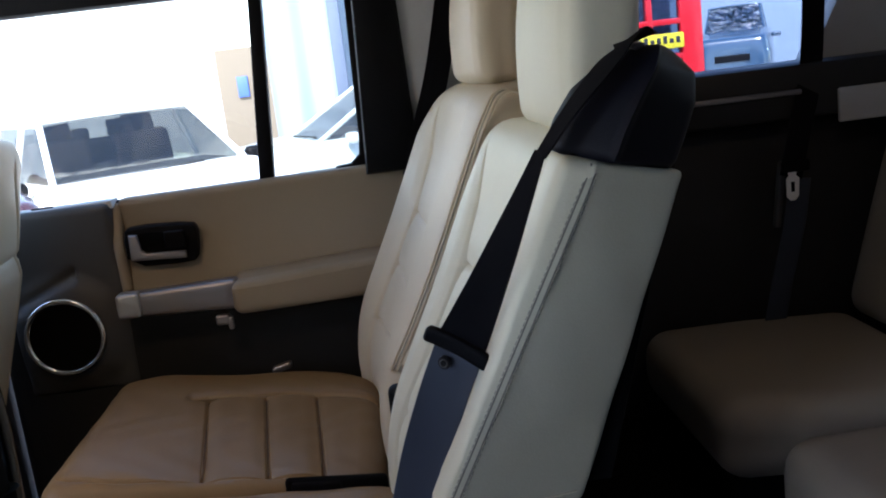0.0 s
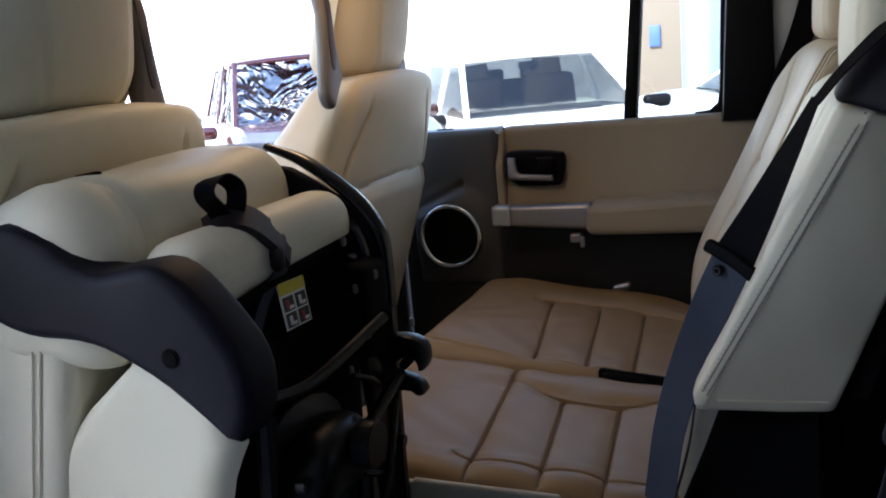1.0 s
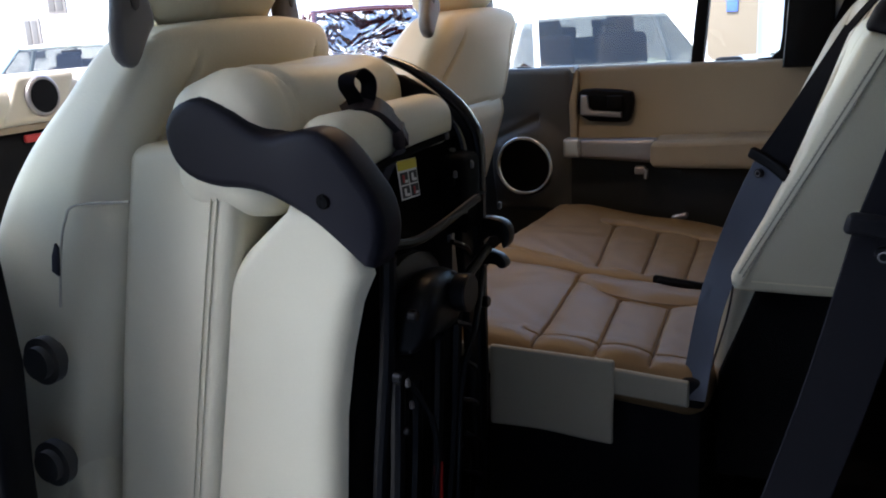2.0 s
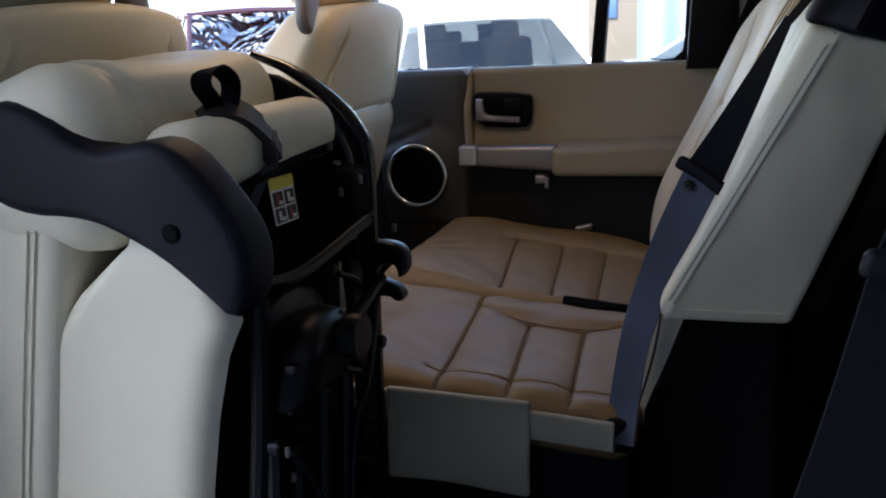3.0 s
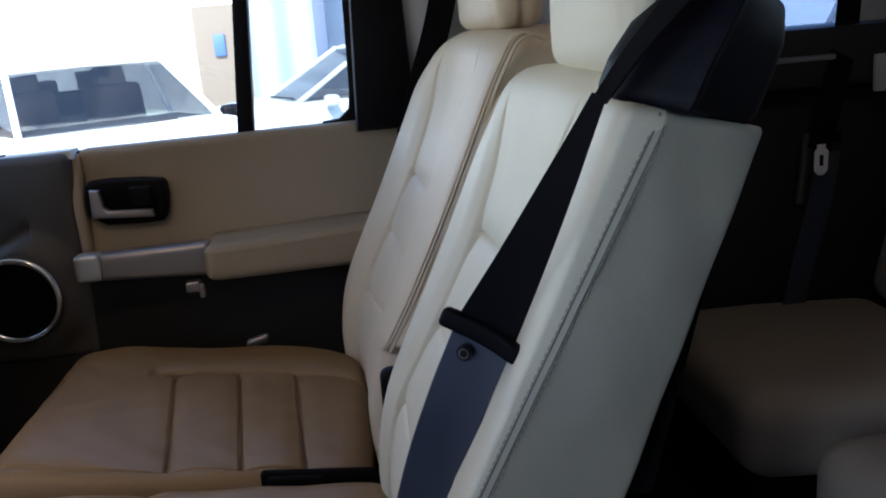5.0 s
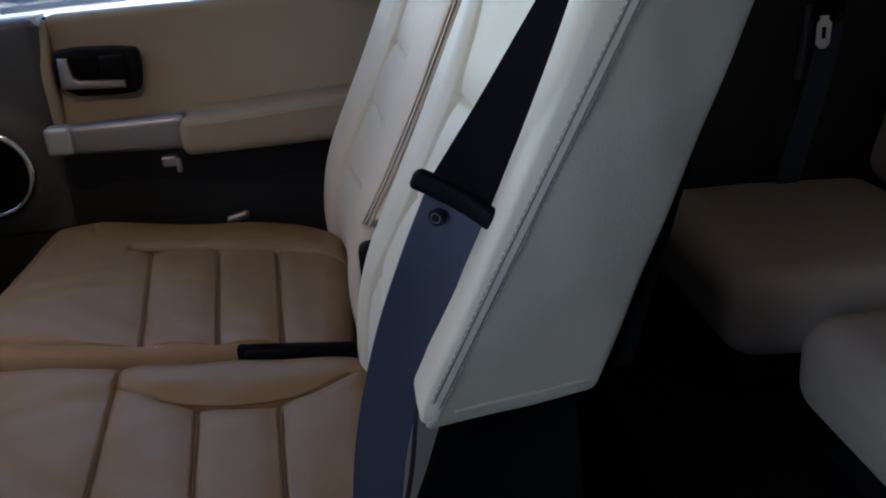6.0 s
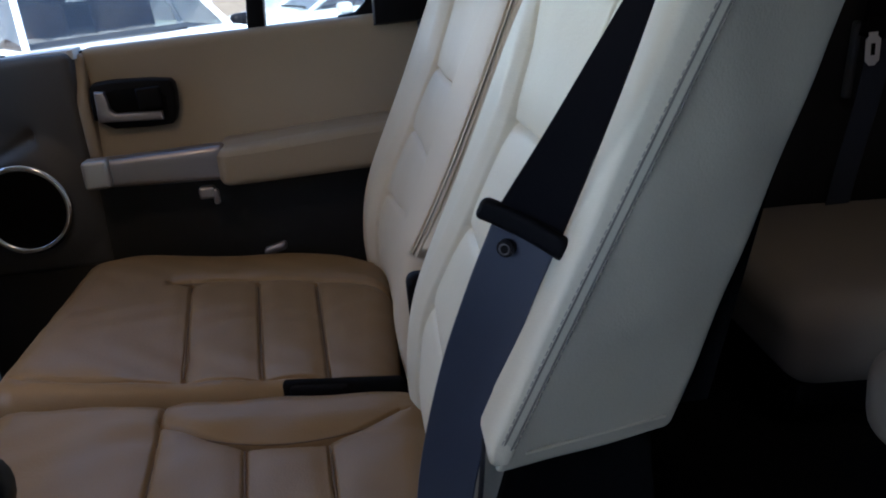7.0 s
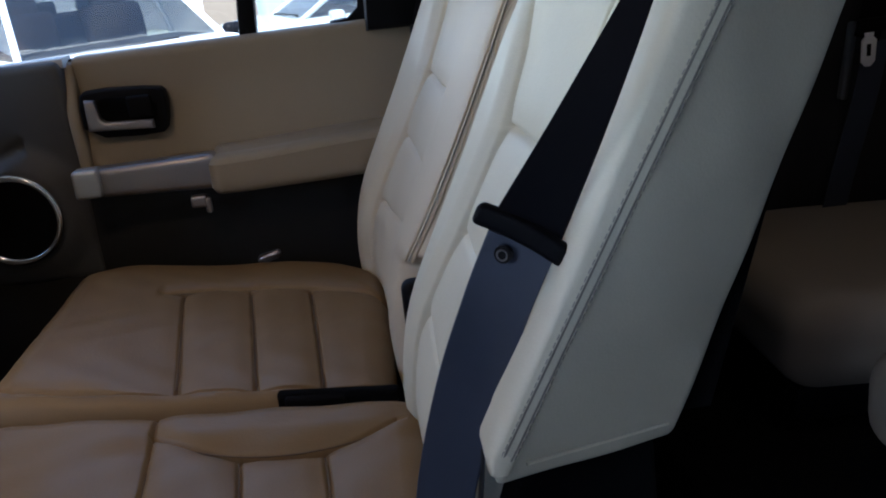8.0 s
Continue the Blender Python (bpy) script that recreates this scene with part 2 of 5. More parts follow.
def spline(points, n):
    """A smooth curve through points, in n steps."""
    p = np.array(points, float)
    if len(p) == 2:
        return p[0] + (p[1] - p[0]) * np.linspace(0, 1, n + 1)[:, None]
    q = np.vstack([2 * p[0] - p[1], p, 2 * p[-1] - p[-2]])
    out = []
    for t in np.linspace(0, len(p) - 1 - 1e-9, n + 1):
        i = int(t)
        f = t - i
        a, b, c, d = q[i], q[i + 1], q[i + 2], q[i + 3]
        out.append(0.5 * (2 * b + (c - a) * f + (2 * a - 5 * b + 4 * c - d) * f * f + (3 * b - a - 3 * c + d) * f ** 3))
    return np.array(out)


def tube(points, r, seg=10, n=None, flat=1.0, caps=True):
    """A bar swept along a curve; flat squashes its section."""
    c = spline(points, n or max(2, 8 * (len(points) - 1)))
    rr = np.interp(np.linspace(0, 1, len(c)), np.linspace(0, 1, len(r)), r) if isinstance(r, (list, tuple)) else np.full(len(c), r)
    bm = bmesh.new()
    rings = []
    up = Vector((0, 0, 1))
    for i in range(len(c)):
        t = Vector(c[min(i + 1, len(c) - 1)] - c[max(i - 1, 0)]).normalized()
        side = t.cross(up)
        side = t.cross(Vector((1, 0, 0))) if side.length < 0.05 else side
        side.normalize()
        top = side.cross(t).normalized()
        up = top
        rings.append([bm.verts.new(Vector(c[i]) + float(rr[i]) * (math.cos(a) * side + flat * math.sin(a) * top)) for a in np.linspace(0, 2 * math.pi, seg, endpoint=False)])
    for a, b in zip(rings, rings[1:]):
        for k in range(seg):
            bm.faces.new((a[k], a[(k + 1) % seg], b[(k + 1) % seg], b[k]))
    if caps:
        bm.faces.new(rings[0][::-1])
        bm.faces.new(rings[-1])
    bmesh.ops.recalc_face_normals(bm, faces=bm.faces[:])
    return bm


def strap(points, sides, width, thick=0.0014, n=48):
    """Belt webbing along a curve; sides: the direction across it at each point. Has a UV map in metres."""
    c, s = spline(points, n), spline(sides, n)
    bm = bmesh.new()
    uv = bm.loops.layers.uv.new("UVMap")
    rows, run = [], 0.0
    for i in range(len(c)):
        t = Vector(c[min(i + 1, n)] - c[max(i - 1, 0)]).normalized()
        a = Vector(s[i])
        a = (a - a.dot(t) * t).normalized()
        nrm = a.cross(t).normalized()
        w = width[0] + (width[1] - width[0]) * i / n if isinstance(width, tuple) else width
        run += 0 if i == 0 else float(np.linalg.norm(c[i] - c[i - 1]))
        ring = []
        for u, d in ((-0.5, 1), (-0.48, 0.6), (0.48, 0.6), (0.5, 1), (0.48, -0.6), (-0.48, -0.6)):
            off = 0 if abs(u) == 0.5 else d
            ring.append((bm.verts.new(Vector(c[i]) + a * u * w + nrm * off * thick), (u * w, run)))
        rows.append(ring)
    for p, q in zip(rows, rows[1:]):
        for k in range(6):
            f = bm.faces.new((p[k][0], p[(k + 1) % 6][0], q[(k + 1) % 6][0], q[k][0]))
            for lp, src in zip(f.loops, (p[k], p[(k + 1) % 6], q[(k + 1) % 6], q[k])):
                lp[uv].uv = src[1]
    bm.faces.new([v for v, _ in rows[0]][::-1])
    bm.faces.new([v for v, _ in rows[-1]])
    bmesh.ops.recalc_face_normals(bm, faces=bm.faces[:])
    return bm


def ring_mesh(centre, r, thick, axis="y", seg=64, m=12, squash=1.0):
    """A round moulding."""
    bm = bmesh.new()
    rows = []
    for a in np.linspace(0, 2 * math.pi, seg, endpoint=False):
        row = []
        for b in np.linspace(0, 2 * math.pi, m, endpoint=False):
            rad, up = r + thick * math.cos(b), thick * squash * math.sin(b)
            p = (rad * math.cos(a), up, rad * math.sin(a))
            p = p if axis == "y" else (p[1], p[0], p[2])
            row.append(bm.verts.new(Vector(centre) + Vector(p)))
        rows.append(row)
    for i in range(seg):
        for k in range(m):
            bm.faces.new((rows[i][k], rows[i][(k + 1) % m], rows[(i + 1) % seg][(k + 1) % m], rows[(i + 1) % seg][k]))
    bmesh.ops.recalc_face_normals(bm, faces=bm.faces[:])
    return bm


def disc(centre, r, depth, axis="y", seg=40, bevel=0.0015):
    bm = bmesh.new()
    bmesh.ops.create_cone(bm, cap_ends=True, segments=seg, radius1=r, radius2=r, depth=depth)
    if bevel:
        bmesh.ops.bevel(bm, geom=[e for e in bm.edges if any(len(f.verts) > 4 for f in e.link_faces)], offset=bevel, segments=2, affect="EDGES")
    turn = {"y": Matrix.Rotation(math.pi / 2, 4, "X"), "x": Matrix.Rotation(math.pi / 2, 4, "Y"), "z": Matrix()}[axis]
    bmesh.ops.transform(bm, matrix=Matrix.Translation(centre) @ turn, verts=bm.verts[:])
    return bm


def groove(d, w):
    """How deep a seam of half-width w pulls in at distance d from it."""
    return np.exp(-(d / w) ** 2)


def smooth(e0, e1, v):
    t = np.clip((v - e0) / (e1 - e0), 0, 1)
    return t * t * (3 - 2 * t)


def stitches(points, step=0.007, length=0.0045, r=0.0006):
    """A row of short threads along a curve."""
    bm = bmesh.new()
    c = spline(points, 200)
    d = np.concatenate([[0], np.cumsum(np.linalg.norm(np.diff(c, axis=0), axis=1))])
    for s0 in np.arange(0, d[-1] - length, step):
        p = [np.array([np.interp(s, d, c[:, k]) for k in range(3)]) for s in (s0, s0 + length)]
        ax = Vector(p[1] - p[0]).normalized()
        a = ax.cross(Vector((0.3, 1, 0.2))).normalized()
        b = ax.cross(a)
        ends = [[bm.verts.new(Vector(q) + r * (math.cos(t) * a + math.sin(t) * b)) for t in (0, 1.57, 3.14, 4.71)] for q in p]
        for k in range(4):
            bm.faces.new((ends[0][k], ends[0][(k + 1) % 4], ends[1][(k + 1) % 4], ends[1][k]))
        bm.faces.new(ends[0][::-1])
        bm.faces.new(ends[1])
    return bm


# ---- shell of the car: floor, roof, far side ----
grid = bmesh.new()
bmesh.ops.create_grid(grid, x_segments=40, y_segments=40, size=400)
structure("ground", grid, GROUND, "pale worn concrete forecourt ground", "ground")

# Unseen roof and walls, added to block sun and dim the doorway side.
structure("light_block_roof", box(-1.45, 6.0, -2.8, 1.9, 3.3, 3.5, 0.02), WALLWHITE, "unseen white roof added to keep sun and sky off the car", "ceiling")
structure("light_block_end", box(5.8, 6.0, -2.6, 1.9, 0, 3.3, 0.02), WALLGREY, "unseen grey end wall added to block light from the rear", "wall")
structure("light_block_wall", box(-2.5, 6.0, -2.8, -2.6, 0, 3.3, 0.02), WALLGREY, "unseen grey wall added to dim the open doorway side", "wall")
structure("floor", box(-1.6, 1.5, 0.0, 1.56, 0.66, 0.70, 0.01), DEEPBLACK, "charcoal carpeted floor of the car", "floor")
structure("floor_step", box(0.42, 1.5, 0.02, 1.54, 0.70, 0.86, 0.03), DEEPBLACK, "raised charcoal carpeted floor below the rear seats", "floor")
structure("ceiling", box(-1.0, 1.6, 0.0, 1.58, 1.90, 1.95, 0.02), HEADLINER, "pale grey cloth headliner under the roof", "ceiling")
structure("wall_rear", box(1.56, 1.62, 0.0, 1.58, 0.66, 1.40, 0.02), DARKTRIM, "dark lower tailgate trim", "wall")
structure("wall_rear_pillar", box(1.56, 1.62, 0.0, 0.12, 1.40, 1.90, 0.02), PILLARTRIM, "pale pillar beside the tailgate window", "pillar")
structure("wall_rear_post", box(1.56, 1.62, 1.46, 1.58, 1.40, 1.90, 0.02), PILLARTRIM, "pale pillar beside the tailgate window", "pillar")
structure("wall_far_lower", box(0.16, 1.56, 1.50, 1.60, 0.66, 1.44, 0.02), SIDETRIM, "dark moulded trim beside the rear seats", "wall")
structure("wall_far_front", box(-1.6, -0.68, 1.50, 1.60, 0.66, 1.43, 0.02), DARKTRIM, "dark front door trim", "wall")
structure("pillar_far_front", prism([(-0.72, 1.40), (-0.655, 1.40), (-0.675, 1.92), (-0.74, 1.92)], 1.52, 1.60, "y", 0.006), BLACK, "black pillar between the doors", "pillar")
structure("pillar_far_middle", prism([(0.078, 1.43), (0.185, 1.43), (0.172, 1.92), (0.10, 1.92)], 1.505, 1.60, "y", 0.012), BLACK, "black pillar behind the rear door", "pillar")
structure("pillar_far_trim", prism([(0.18, 1.43), (0.60, 1.43), (0.60, 1.92), (0.167, 1.92)], 1.525, 1.60, "y", 0.006), PILLARTRIM, "light grey pillar trim behind the rear seat", "pillar")
structure("pillar_far_rear", prism([(0.955, 1.50), (1.56, 1.50), (1.56, 1.92), (1.18, 1.92)], 1.53, 1.60, "y", 0.008), PILLARTRIM, "light grey trim round the rear side window", "pillar")
structure("trim_far_ledge", box(0.60, 1.56, 1.44, 1.60, 1.44, 1.545, 0.012), SIDETRIM, "black moulded ledge under the rear side window", "trim")
structure("trim_far_strip", box(0.62, 0.915, 1.432, 1.44, 1.487, 1.497, 0.003), SILVER, "thin silver strip along the ledge", "trim")
structure("trim_far_panel", box(0.985, 1.54, 1.43, 1.44, 1.425, 1.49, 0.006), PILLARTRIM, "pale grey panel on the side ledge", "trim")
structure("trim_far_rail", prism([(-0.74, 1.80), (1.56, 1.80), (1.56, 1.92), (-0.74, 1.92)], 1.54, 1.60, "y", 0.01), BLACK, "black roof rail over the far windows", "trim")
for name, x0, x1, z0 in (("window_1", -0.66, -0.10, 1.42), ("window_2", -0.10, 0.09, 1.42), ("window_3", 0.60, 1.2, 1.50)):
    w = structure(name, box(x0, x1, 1.566, 1.570, z0, 1.85, 0), GLASS if z0 < 1.5 else TINT, "clear side window glass", "window")
    w.visible_shadow = False
structure("window_divider", prism([(-0.134, 1.42), (-0.104, 1.42), (-0.070, 1.86), (-0.094, 1.86)], 1.548, 1.578, "y", 0.004), BLACK, "black upright bar dividing the door window", "trim")
structure("window_corner", prism([(0.02, 1.425), (0.10, 1.425), (0.115, 1.85), (0.082, 1.85), (0.072, 1.50), (0.068, 1.468), (0.05, 1.452), (0.02, 1.449)], 1.548, 1.575, "y", 0.003), BLACK, "black rounded window surround", "trim")

# near side: pillars, sill, roof rail round the open doorway
structure("pillar_near_rear", prism([(0.36, 0.66), (0.60, 0.66), (0.62, 1.92), (0.40, 1.92)], -0.02, 0.05, "y", 0.012), BLACK, "black trimmed pillar behind the open doorway", "pillar")
structure("pillar_near_front", prism([(-0.76, 1.39), (-0.622, 1.39), (-0.550, 1.652), (-0.48, 1.92), (-0.70, 1.92)], -0.05, 0.0, "y", 0.012, 3), PILLARTRIM, "light grey pillar trim beside the open doorway", "pillar")
structure("pillar_near_foot", prism([(-0.76, 0.66), (-0.645, 0.66), (-0.625, 1.08), (-0.610, 1.21), (-0.622, 1.39), (-0.76, 1.39)], -0.05, 0.0, "y", 0.010, 3), BLACK, "black lower pillar trim and door seal", "pillar")
# Near front door, out of view; added to cut light on the front seats.
structure("wall_near_front", box(-1.62, -0.76, -0.05, 0.03, 0.66, 1.40, 0.02), DARKTRIM, "unseen dark lower part of the near front door, added to block light", "wall")
w = structure("window_near_front", box(-1.5, -0.76, -0.012, -0.008, 1.40, 1.86, 0), GLASS, "unseen side window glass of the near front door", "window")
w.visible_shadow = False
structure("wall_near_rear", box(0.60, 1.56, -0.02, 0.05, 0.66, 1.44, 0.02), DARKTRIM, "dark trim on the near side beside the rear seats", "wall")
structure("window_near_rear", box(0.60, 1.56, 0.010, 0.015, 1.44, 1.85, 0), PRIVACY, "dark privacy glass of the near rear side window", "window")
structure("window_tailgate", box(1.585, 1.590, 0.12, 1.46, 1.40, 1.90, 0), PRIVACY, "dark privacy glass of the tailgate", "window")
structure("trim_near_rail", box(-1.2, 1.56, -0.02, 0.05, 1.84, 1.92, 0.015), BLACK, "black roof rail over the open doorway", "trim")
structure("door_sill", box(-0.72, 0.40, -0.03, 0.05, 0.60, 0.71, 0.012), BLACK, "black plastic door sill", "sill")

# front: dashboard, screen base
dash = thing("dashboard", (-1.25, 0.78, 0.70), "cream and black dashboard with round air vents", "dashboard")
part("upper_panel", rbox((0.34, 1.46, 0.10), 0.04, (6, 12, 4), lambda p: p + np.array([-1.36, 0.78, 1.455])), CREAMDASH, dash)
part("lower_panel", rbox((0.26, 1.44, 0.56), 0.02, (6, 12, 6), lambda p: p + np.array([-1.33, 0.78, 1.13])), BLACK, dash, "black lower dashboard")
structure("wall_front", box(-1.62, -1.50, 0.0, 1.58, 0.66, 1.38, 0.02), DARKTRIM, "dark bulkhead under the windscreen", "wall")

# ---- far rear door ----
door = thing("door_1", (-0.25, 1.55, 0.72), "closed rear car door with beige trim, grey speaker panel and silver pull", "car door", kind="structure")


def door_skin(p):
    q = p + np.array([-0.12, 1.525, 1.345])
    t = smooth(1.24, 1.44, q[:, 2])
    q[:, 1] += 0.030 * t + 0.012 * np.sin((q[:, 2] - 1.24) * 16)
    q[:, 2] += 0.012 * (q[:, 0] + 0.12)
    return q


part("upper_panel", rbox((0.58, 0.05, 0.20), 0.016, (30, 3, 20), door_skin), TRIM, door, "smooth beige upper door trim")
part("lower_panel", rbox((0.86, 0.05, 0.52), 0.02, (12, 3, 10), lambda p: p + np.array([-0.24, 1.53, 0.985])), DARKTRIM, door, "black lower door panel")


def arm(p):
    q = p.copy()
    e = smooth(-0.14, 0.14, q[:, 0])
    q[:, 1] += 0.018 * e
    q[:, 2] += 0.010 * smooth(-0.15, 0.15, q[:, 0]) * (q[:, 2] > 0) - 0.006 * (q[:, 1] < 0) * (q[:, 2] > 0.02)
    return q + np.array([-0.038, 1.47, 1.243])


part("armrest", rbox((0.325, 0.10, 0.070), 0.018, (20, 6, 6), arm), TRIM, door, "padded tan armrest")
pull = part("pull_handle", rbox((0.225, 0.042, 0.051), 0.010, (14, 4, 4), lambda p: np.stack([p[:, 0] - 0.300, p[:, 1] + 1.452 + 0.010 * smooth(-0.06, -0.112, p[:, 0]), p[:, 2] * (1 + 1.2 * p[:, 0]) + 1.249 - 0.01 * p[:, 0]], 1)), SILVER, door, "satin silver door pull")
part("end_cap", rbox((0.042, 0.036, 0.047), 0.007, (4, 3, 4), lambda p: p + np.array([-0.390, 1.437, 1.253])), BRIGHTSILVER, pull)
part("latch", rbox((0.026, 0.02, 0.020), 0.005, (3, 3, 3), lambda p: p + np.array([-0.226, 1.445, 1.200])), SILVER, door, "small bright latch under the pull")
part("latch_tab", rbox((0.010, 0.012, 0.026), 0.004, (2, 2, 3), lambda p: p + np.array([-0.212, 1.442, 1.192])), SILVER, door)
bez = part("handle_bezel", prism([(-0.397, 1.312), (-0.275, 1.306), (-0.263, 1.318), (-0.258, 1.372), (-0.268, 1.384), (-0.384, 1.390), (-0.397, 1.378)], 1.497, 1.530, "y", 0.005, 3, 1), BLACK, door, "black recessed handle surround")
# Flat dark plate in place of the shade inside the handle recess.
part("recess", prism([(-0.386, 1.322), (-0.278, 1.316), (-0.272, 1.370), (-0.380, 1.378)], 1.4955, 1.500, "y", 0.002, 2, 1), DEEPBLACK, bez)
lever = part("lever", prism([(-0.386, 1.326), (-0.282, 1.320), (-0.282, 1.334), (-0.356, 1.338), (-0.364, 1.345), (-0.368, 1.374), (-0.384, 1.376)], 1.480, 1.497, "y", 0.005, 3, 0), SILVER, bez, "L shaped satin silver door lever")
part("lock_button", rbox((0.040, 0.008, 0.036), 0.005, (3, 2, 3), lambda p: p + np.array([-0.300, 1.493, 1.356])), BLACK, bez)


def pod(p):
    q = p + np.array([-0.522, 1.535, 1.258])
    front = q[:, 1] < 1.51
    d = np.hypot(q[:, 0] + 0.533, q[:, 2] - 1.197)
    q[:, 1] -= np.where(front, 0.020 * (1 - smooth(0.075, 0.13, d)), 0)
    q[:, 1] += np.where(front, 0.010 * groove(np.abs((q[:, 2] - 1.30) - 0.45 * (q[:, 0] + 0.53)), 0.012) * (q[:, 0] < -0.50), 0)
    return q


speaker = part("speaker_panel", rbox((0.215, 0.07, 0.365), 0.014, (36, 3, 60), pod), GREYTRIM, door, "grained charcoal speaker panel")
part("speaker_ring", ring_mesh((-0.533, 1.476, 1.197), 0.0715, 0.0065), CHROME, speaker, "bright round speaker ring")
part("speaker_mesh", disc((-0.533, 1.480, 1.197), 0.068, 0.008), DEEPBLACK, speaker, "black speaker grille")
part("edge_trim", rbox((0.020, 0.045, 0.19), 0.008, (3, 4, 12), lambda p: np.stack([p[:, 0] - 0.410 - 0.02 * p[:, 2], p[:, 1] + 1.520 + 0.03 * smooth(0, 0.1, p[:, 2]), p[:, 2] + 1.340], 1)), TRIM, door)
part("sill_trim", prism([(-0.64, 1.428), (0.10, 1.440), (0.10, 1.446), (-0.64, 1.434)], 1.54, 1.575, "y", 0.002), BLACK, door, "thin black window seal")
part("belt_trim", prism([(-0.635, 1.424), (-0.41, 1.428), (-0.41, 1.444), (-0.635, 1.440)], 1.512, 1.560, "y", 0.004), PILLARTRIM, door)
part("vent_slot", box(-0.565, -0.525, 1.525, 1.535, 1.4395, 1.4445, 0.001), BLACK, door)

# ---- second row seats ----
FZ = [0.85, 0.98, 1.07, 1.13, 1.20, 1.27, 1.35, 1.437, 1.52, 1.58, 1.64]
FX = [0.085, 0.070, 0.058, 0.060, 0.076, 0.110, 0.150, 0.190, 0.228, 0.254, 0.285]
RZ = [0.85, 1.21, 1.51, 1.62]
RX = [0.20, 0.240, 0.350, 0.398]
SKEW = -0.055


def front_x(z, y=0.93):
    """The front of the seat backs; the row stands a little askew."""
    return sum(np.interp(z + d, FZ, FX) for d in (-0.03, -0.015, 0, 0.015, 0.03)) / 5 + SKEW * (y - 0.93)


def backrest(y0, y1, z0, z1, mid, wing, panel, seams, tuck=0.0, up=0.0, hollow=0.012, deep=0.0, rise=1.225):
    """Backrest cushion: side bolsters, a hollow centre panel and sewn cross seams (height, tilt)."""
    w, h, t = y1 - y0, z1 - z0, 0.14
    half = w / 2

    def fn(p):
        a = p[:, 0] / t + 0.5
        yy, z = p[:, 1], p[:, 2] + (z0 + z1) / 2
        ya = yy + (y0 + y1) / 2
        xf, xr = front_x(z, ya), np.interp(z, RZ, RX)
        edge = np.interp(z, [1.05, 1.19, 1.29, 1.39, 1.46, 1.53], panel)
        off = np.abs(ya - mid)
        inn = 1 - smooth(edge - 0.010, edge + 0.030, off)
        front = np.clip(1 - a * 2.2, 0, 1)
        crown = smooth(1.56 + up, 1.44 + up, z)
        dent = hollow * inn * crown
        dent += 0.0050 * groove(off - edge, 0.0026) * smooth(1.55 + up, 1.50 + up, z) * smooth(z0 + 0.02, z0 + 0.08, z)
        for zs, tilt in seams:
            line = np.abs(z - zs - tilt * (ya - mid))
            m = 1 - smooth(edge - 0.004, edge + 0.006, off)
            dent += m * (0.0058 * groove(line, 0.0026) + 0.0035 * groove(line, 0.016))
        dent -= wing * smooth(mid + 0.10, y1 - 0.03, ya) * smooth(1.62, 1.5, z)
        dent += 0.0016 * np.sin(z * 31 + 2.0 * np.sin(ya * 13)) * np.sin(ya * 22 + 0.7) * inn
        xx = xf * (1 - a) + xr * a + front * dent
        rnd = 0.012 * (np.abs(yy) / half) ** 4 * front
        yy = yy * (1 - 0.06 * smooth(z1 - 0.12, z1, z))
        yy = yy + np.where(yy < 0, deep * smooth(0.25, 0.9, a), 0)
        yy = np.where(yy < 0, yy * (1 - tuck * smooth(rise, rise - 0.03, z)), yy)
        zz = z - 0.014 * (np.abs(yy) / half) ** 3 * smooth(z1 - 0.10, z1, z)
        return np.stack([xx + rnd, yy + (y0 + y1) / 2, zz], 1)
    return rbox((t, w, h), 0.030, (6, 220, 250), fn)


def cushion(y0, y1, x0, x1, top, lines, cross, cross_y, bolster, thick=0.17, plan=0.0, fall=0.12):
    """Seat cushion: rounded slab falling to the rear, with sewn panels that swell between the seams."""
    w, d = y1 - y0, x1 - x0

    def fn(p):
        x, y = p[:, 0] + (x0 + x1) / 2, p[:, 1] + (y0 + y1) / 2
        up = np.clip(p[:, 2] / thick * 2, 0, 1)
        z = p[:, 2] - thick / 2 + top - fall * x
        e = np.zeros(len(p))
        inner = smooth(bolster[0] - 0.02, bolster[0] + 0.02, y) * (1 - smooth(bolster[1] - 0.02, bolster[1] + 0.02, y)) * smooth(x0 + 0.10, x0 + 0.19, x)
        e -= 0.006 * inner
        for xs, tilt, *span in cross:
            ca, cb = span or cross_y
            dl = np.abs(x - xs - tilt * (y - (y0 + y1) / 2))
            m = smooth(ca - 0.012, ca, y) * (1 - smooth(cb, cb + 0.012, y))
            e -= m * (0.0055 * groove(dl, 0.0024) + 0.0045 * groove(dl, 0.016))
        for ys, bend, xa, xb in lines:
            yl = ys + bend * (1 - ((x - (xa + xb) / 2) / ((xb - xa) / 2)) ** 2)
            m = smooth(xa - 0.012, xa, x) * (1 - smooth(xb, xb + 0.012, x))
            dl = np.abs(y - yl)
            e -= m * (0.0055 * groove(dl, 0.0024) + 0.0040 * groove(dl, 0.015))
        ends = np.abs((x - (x0 + x1) / 2) / (d / 2))
        y = np.where(y > (y0 + y1) / 2, y - plan * ends ** 4 * (y - (y0 + y1) / 2), y)
        puff = 0.0030 * np.sin((x - x0) * 23) * np.sin((y - y0) * 17) + 0.0012 * np.sin(x * 61 + 3 * np.sin(y * 19)) * np.sin(y * 47)
        return np.stack([x - 0.03 * smooth(0, -thick / 2, p[:, 2]) * (x < x0 + 0.1), y, z + up * (e + puff)], 1)
    return rbox((d, w, thick), 0.036, (280, 200, 6), fn)


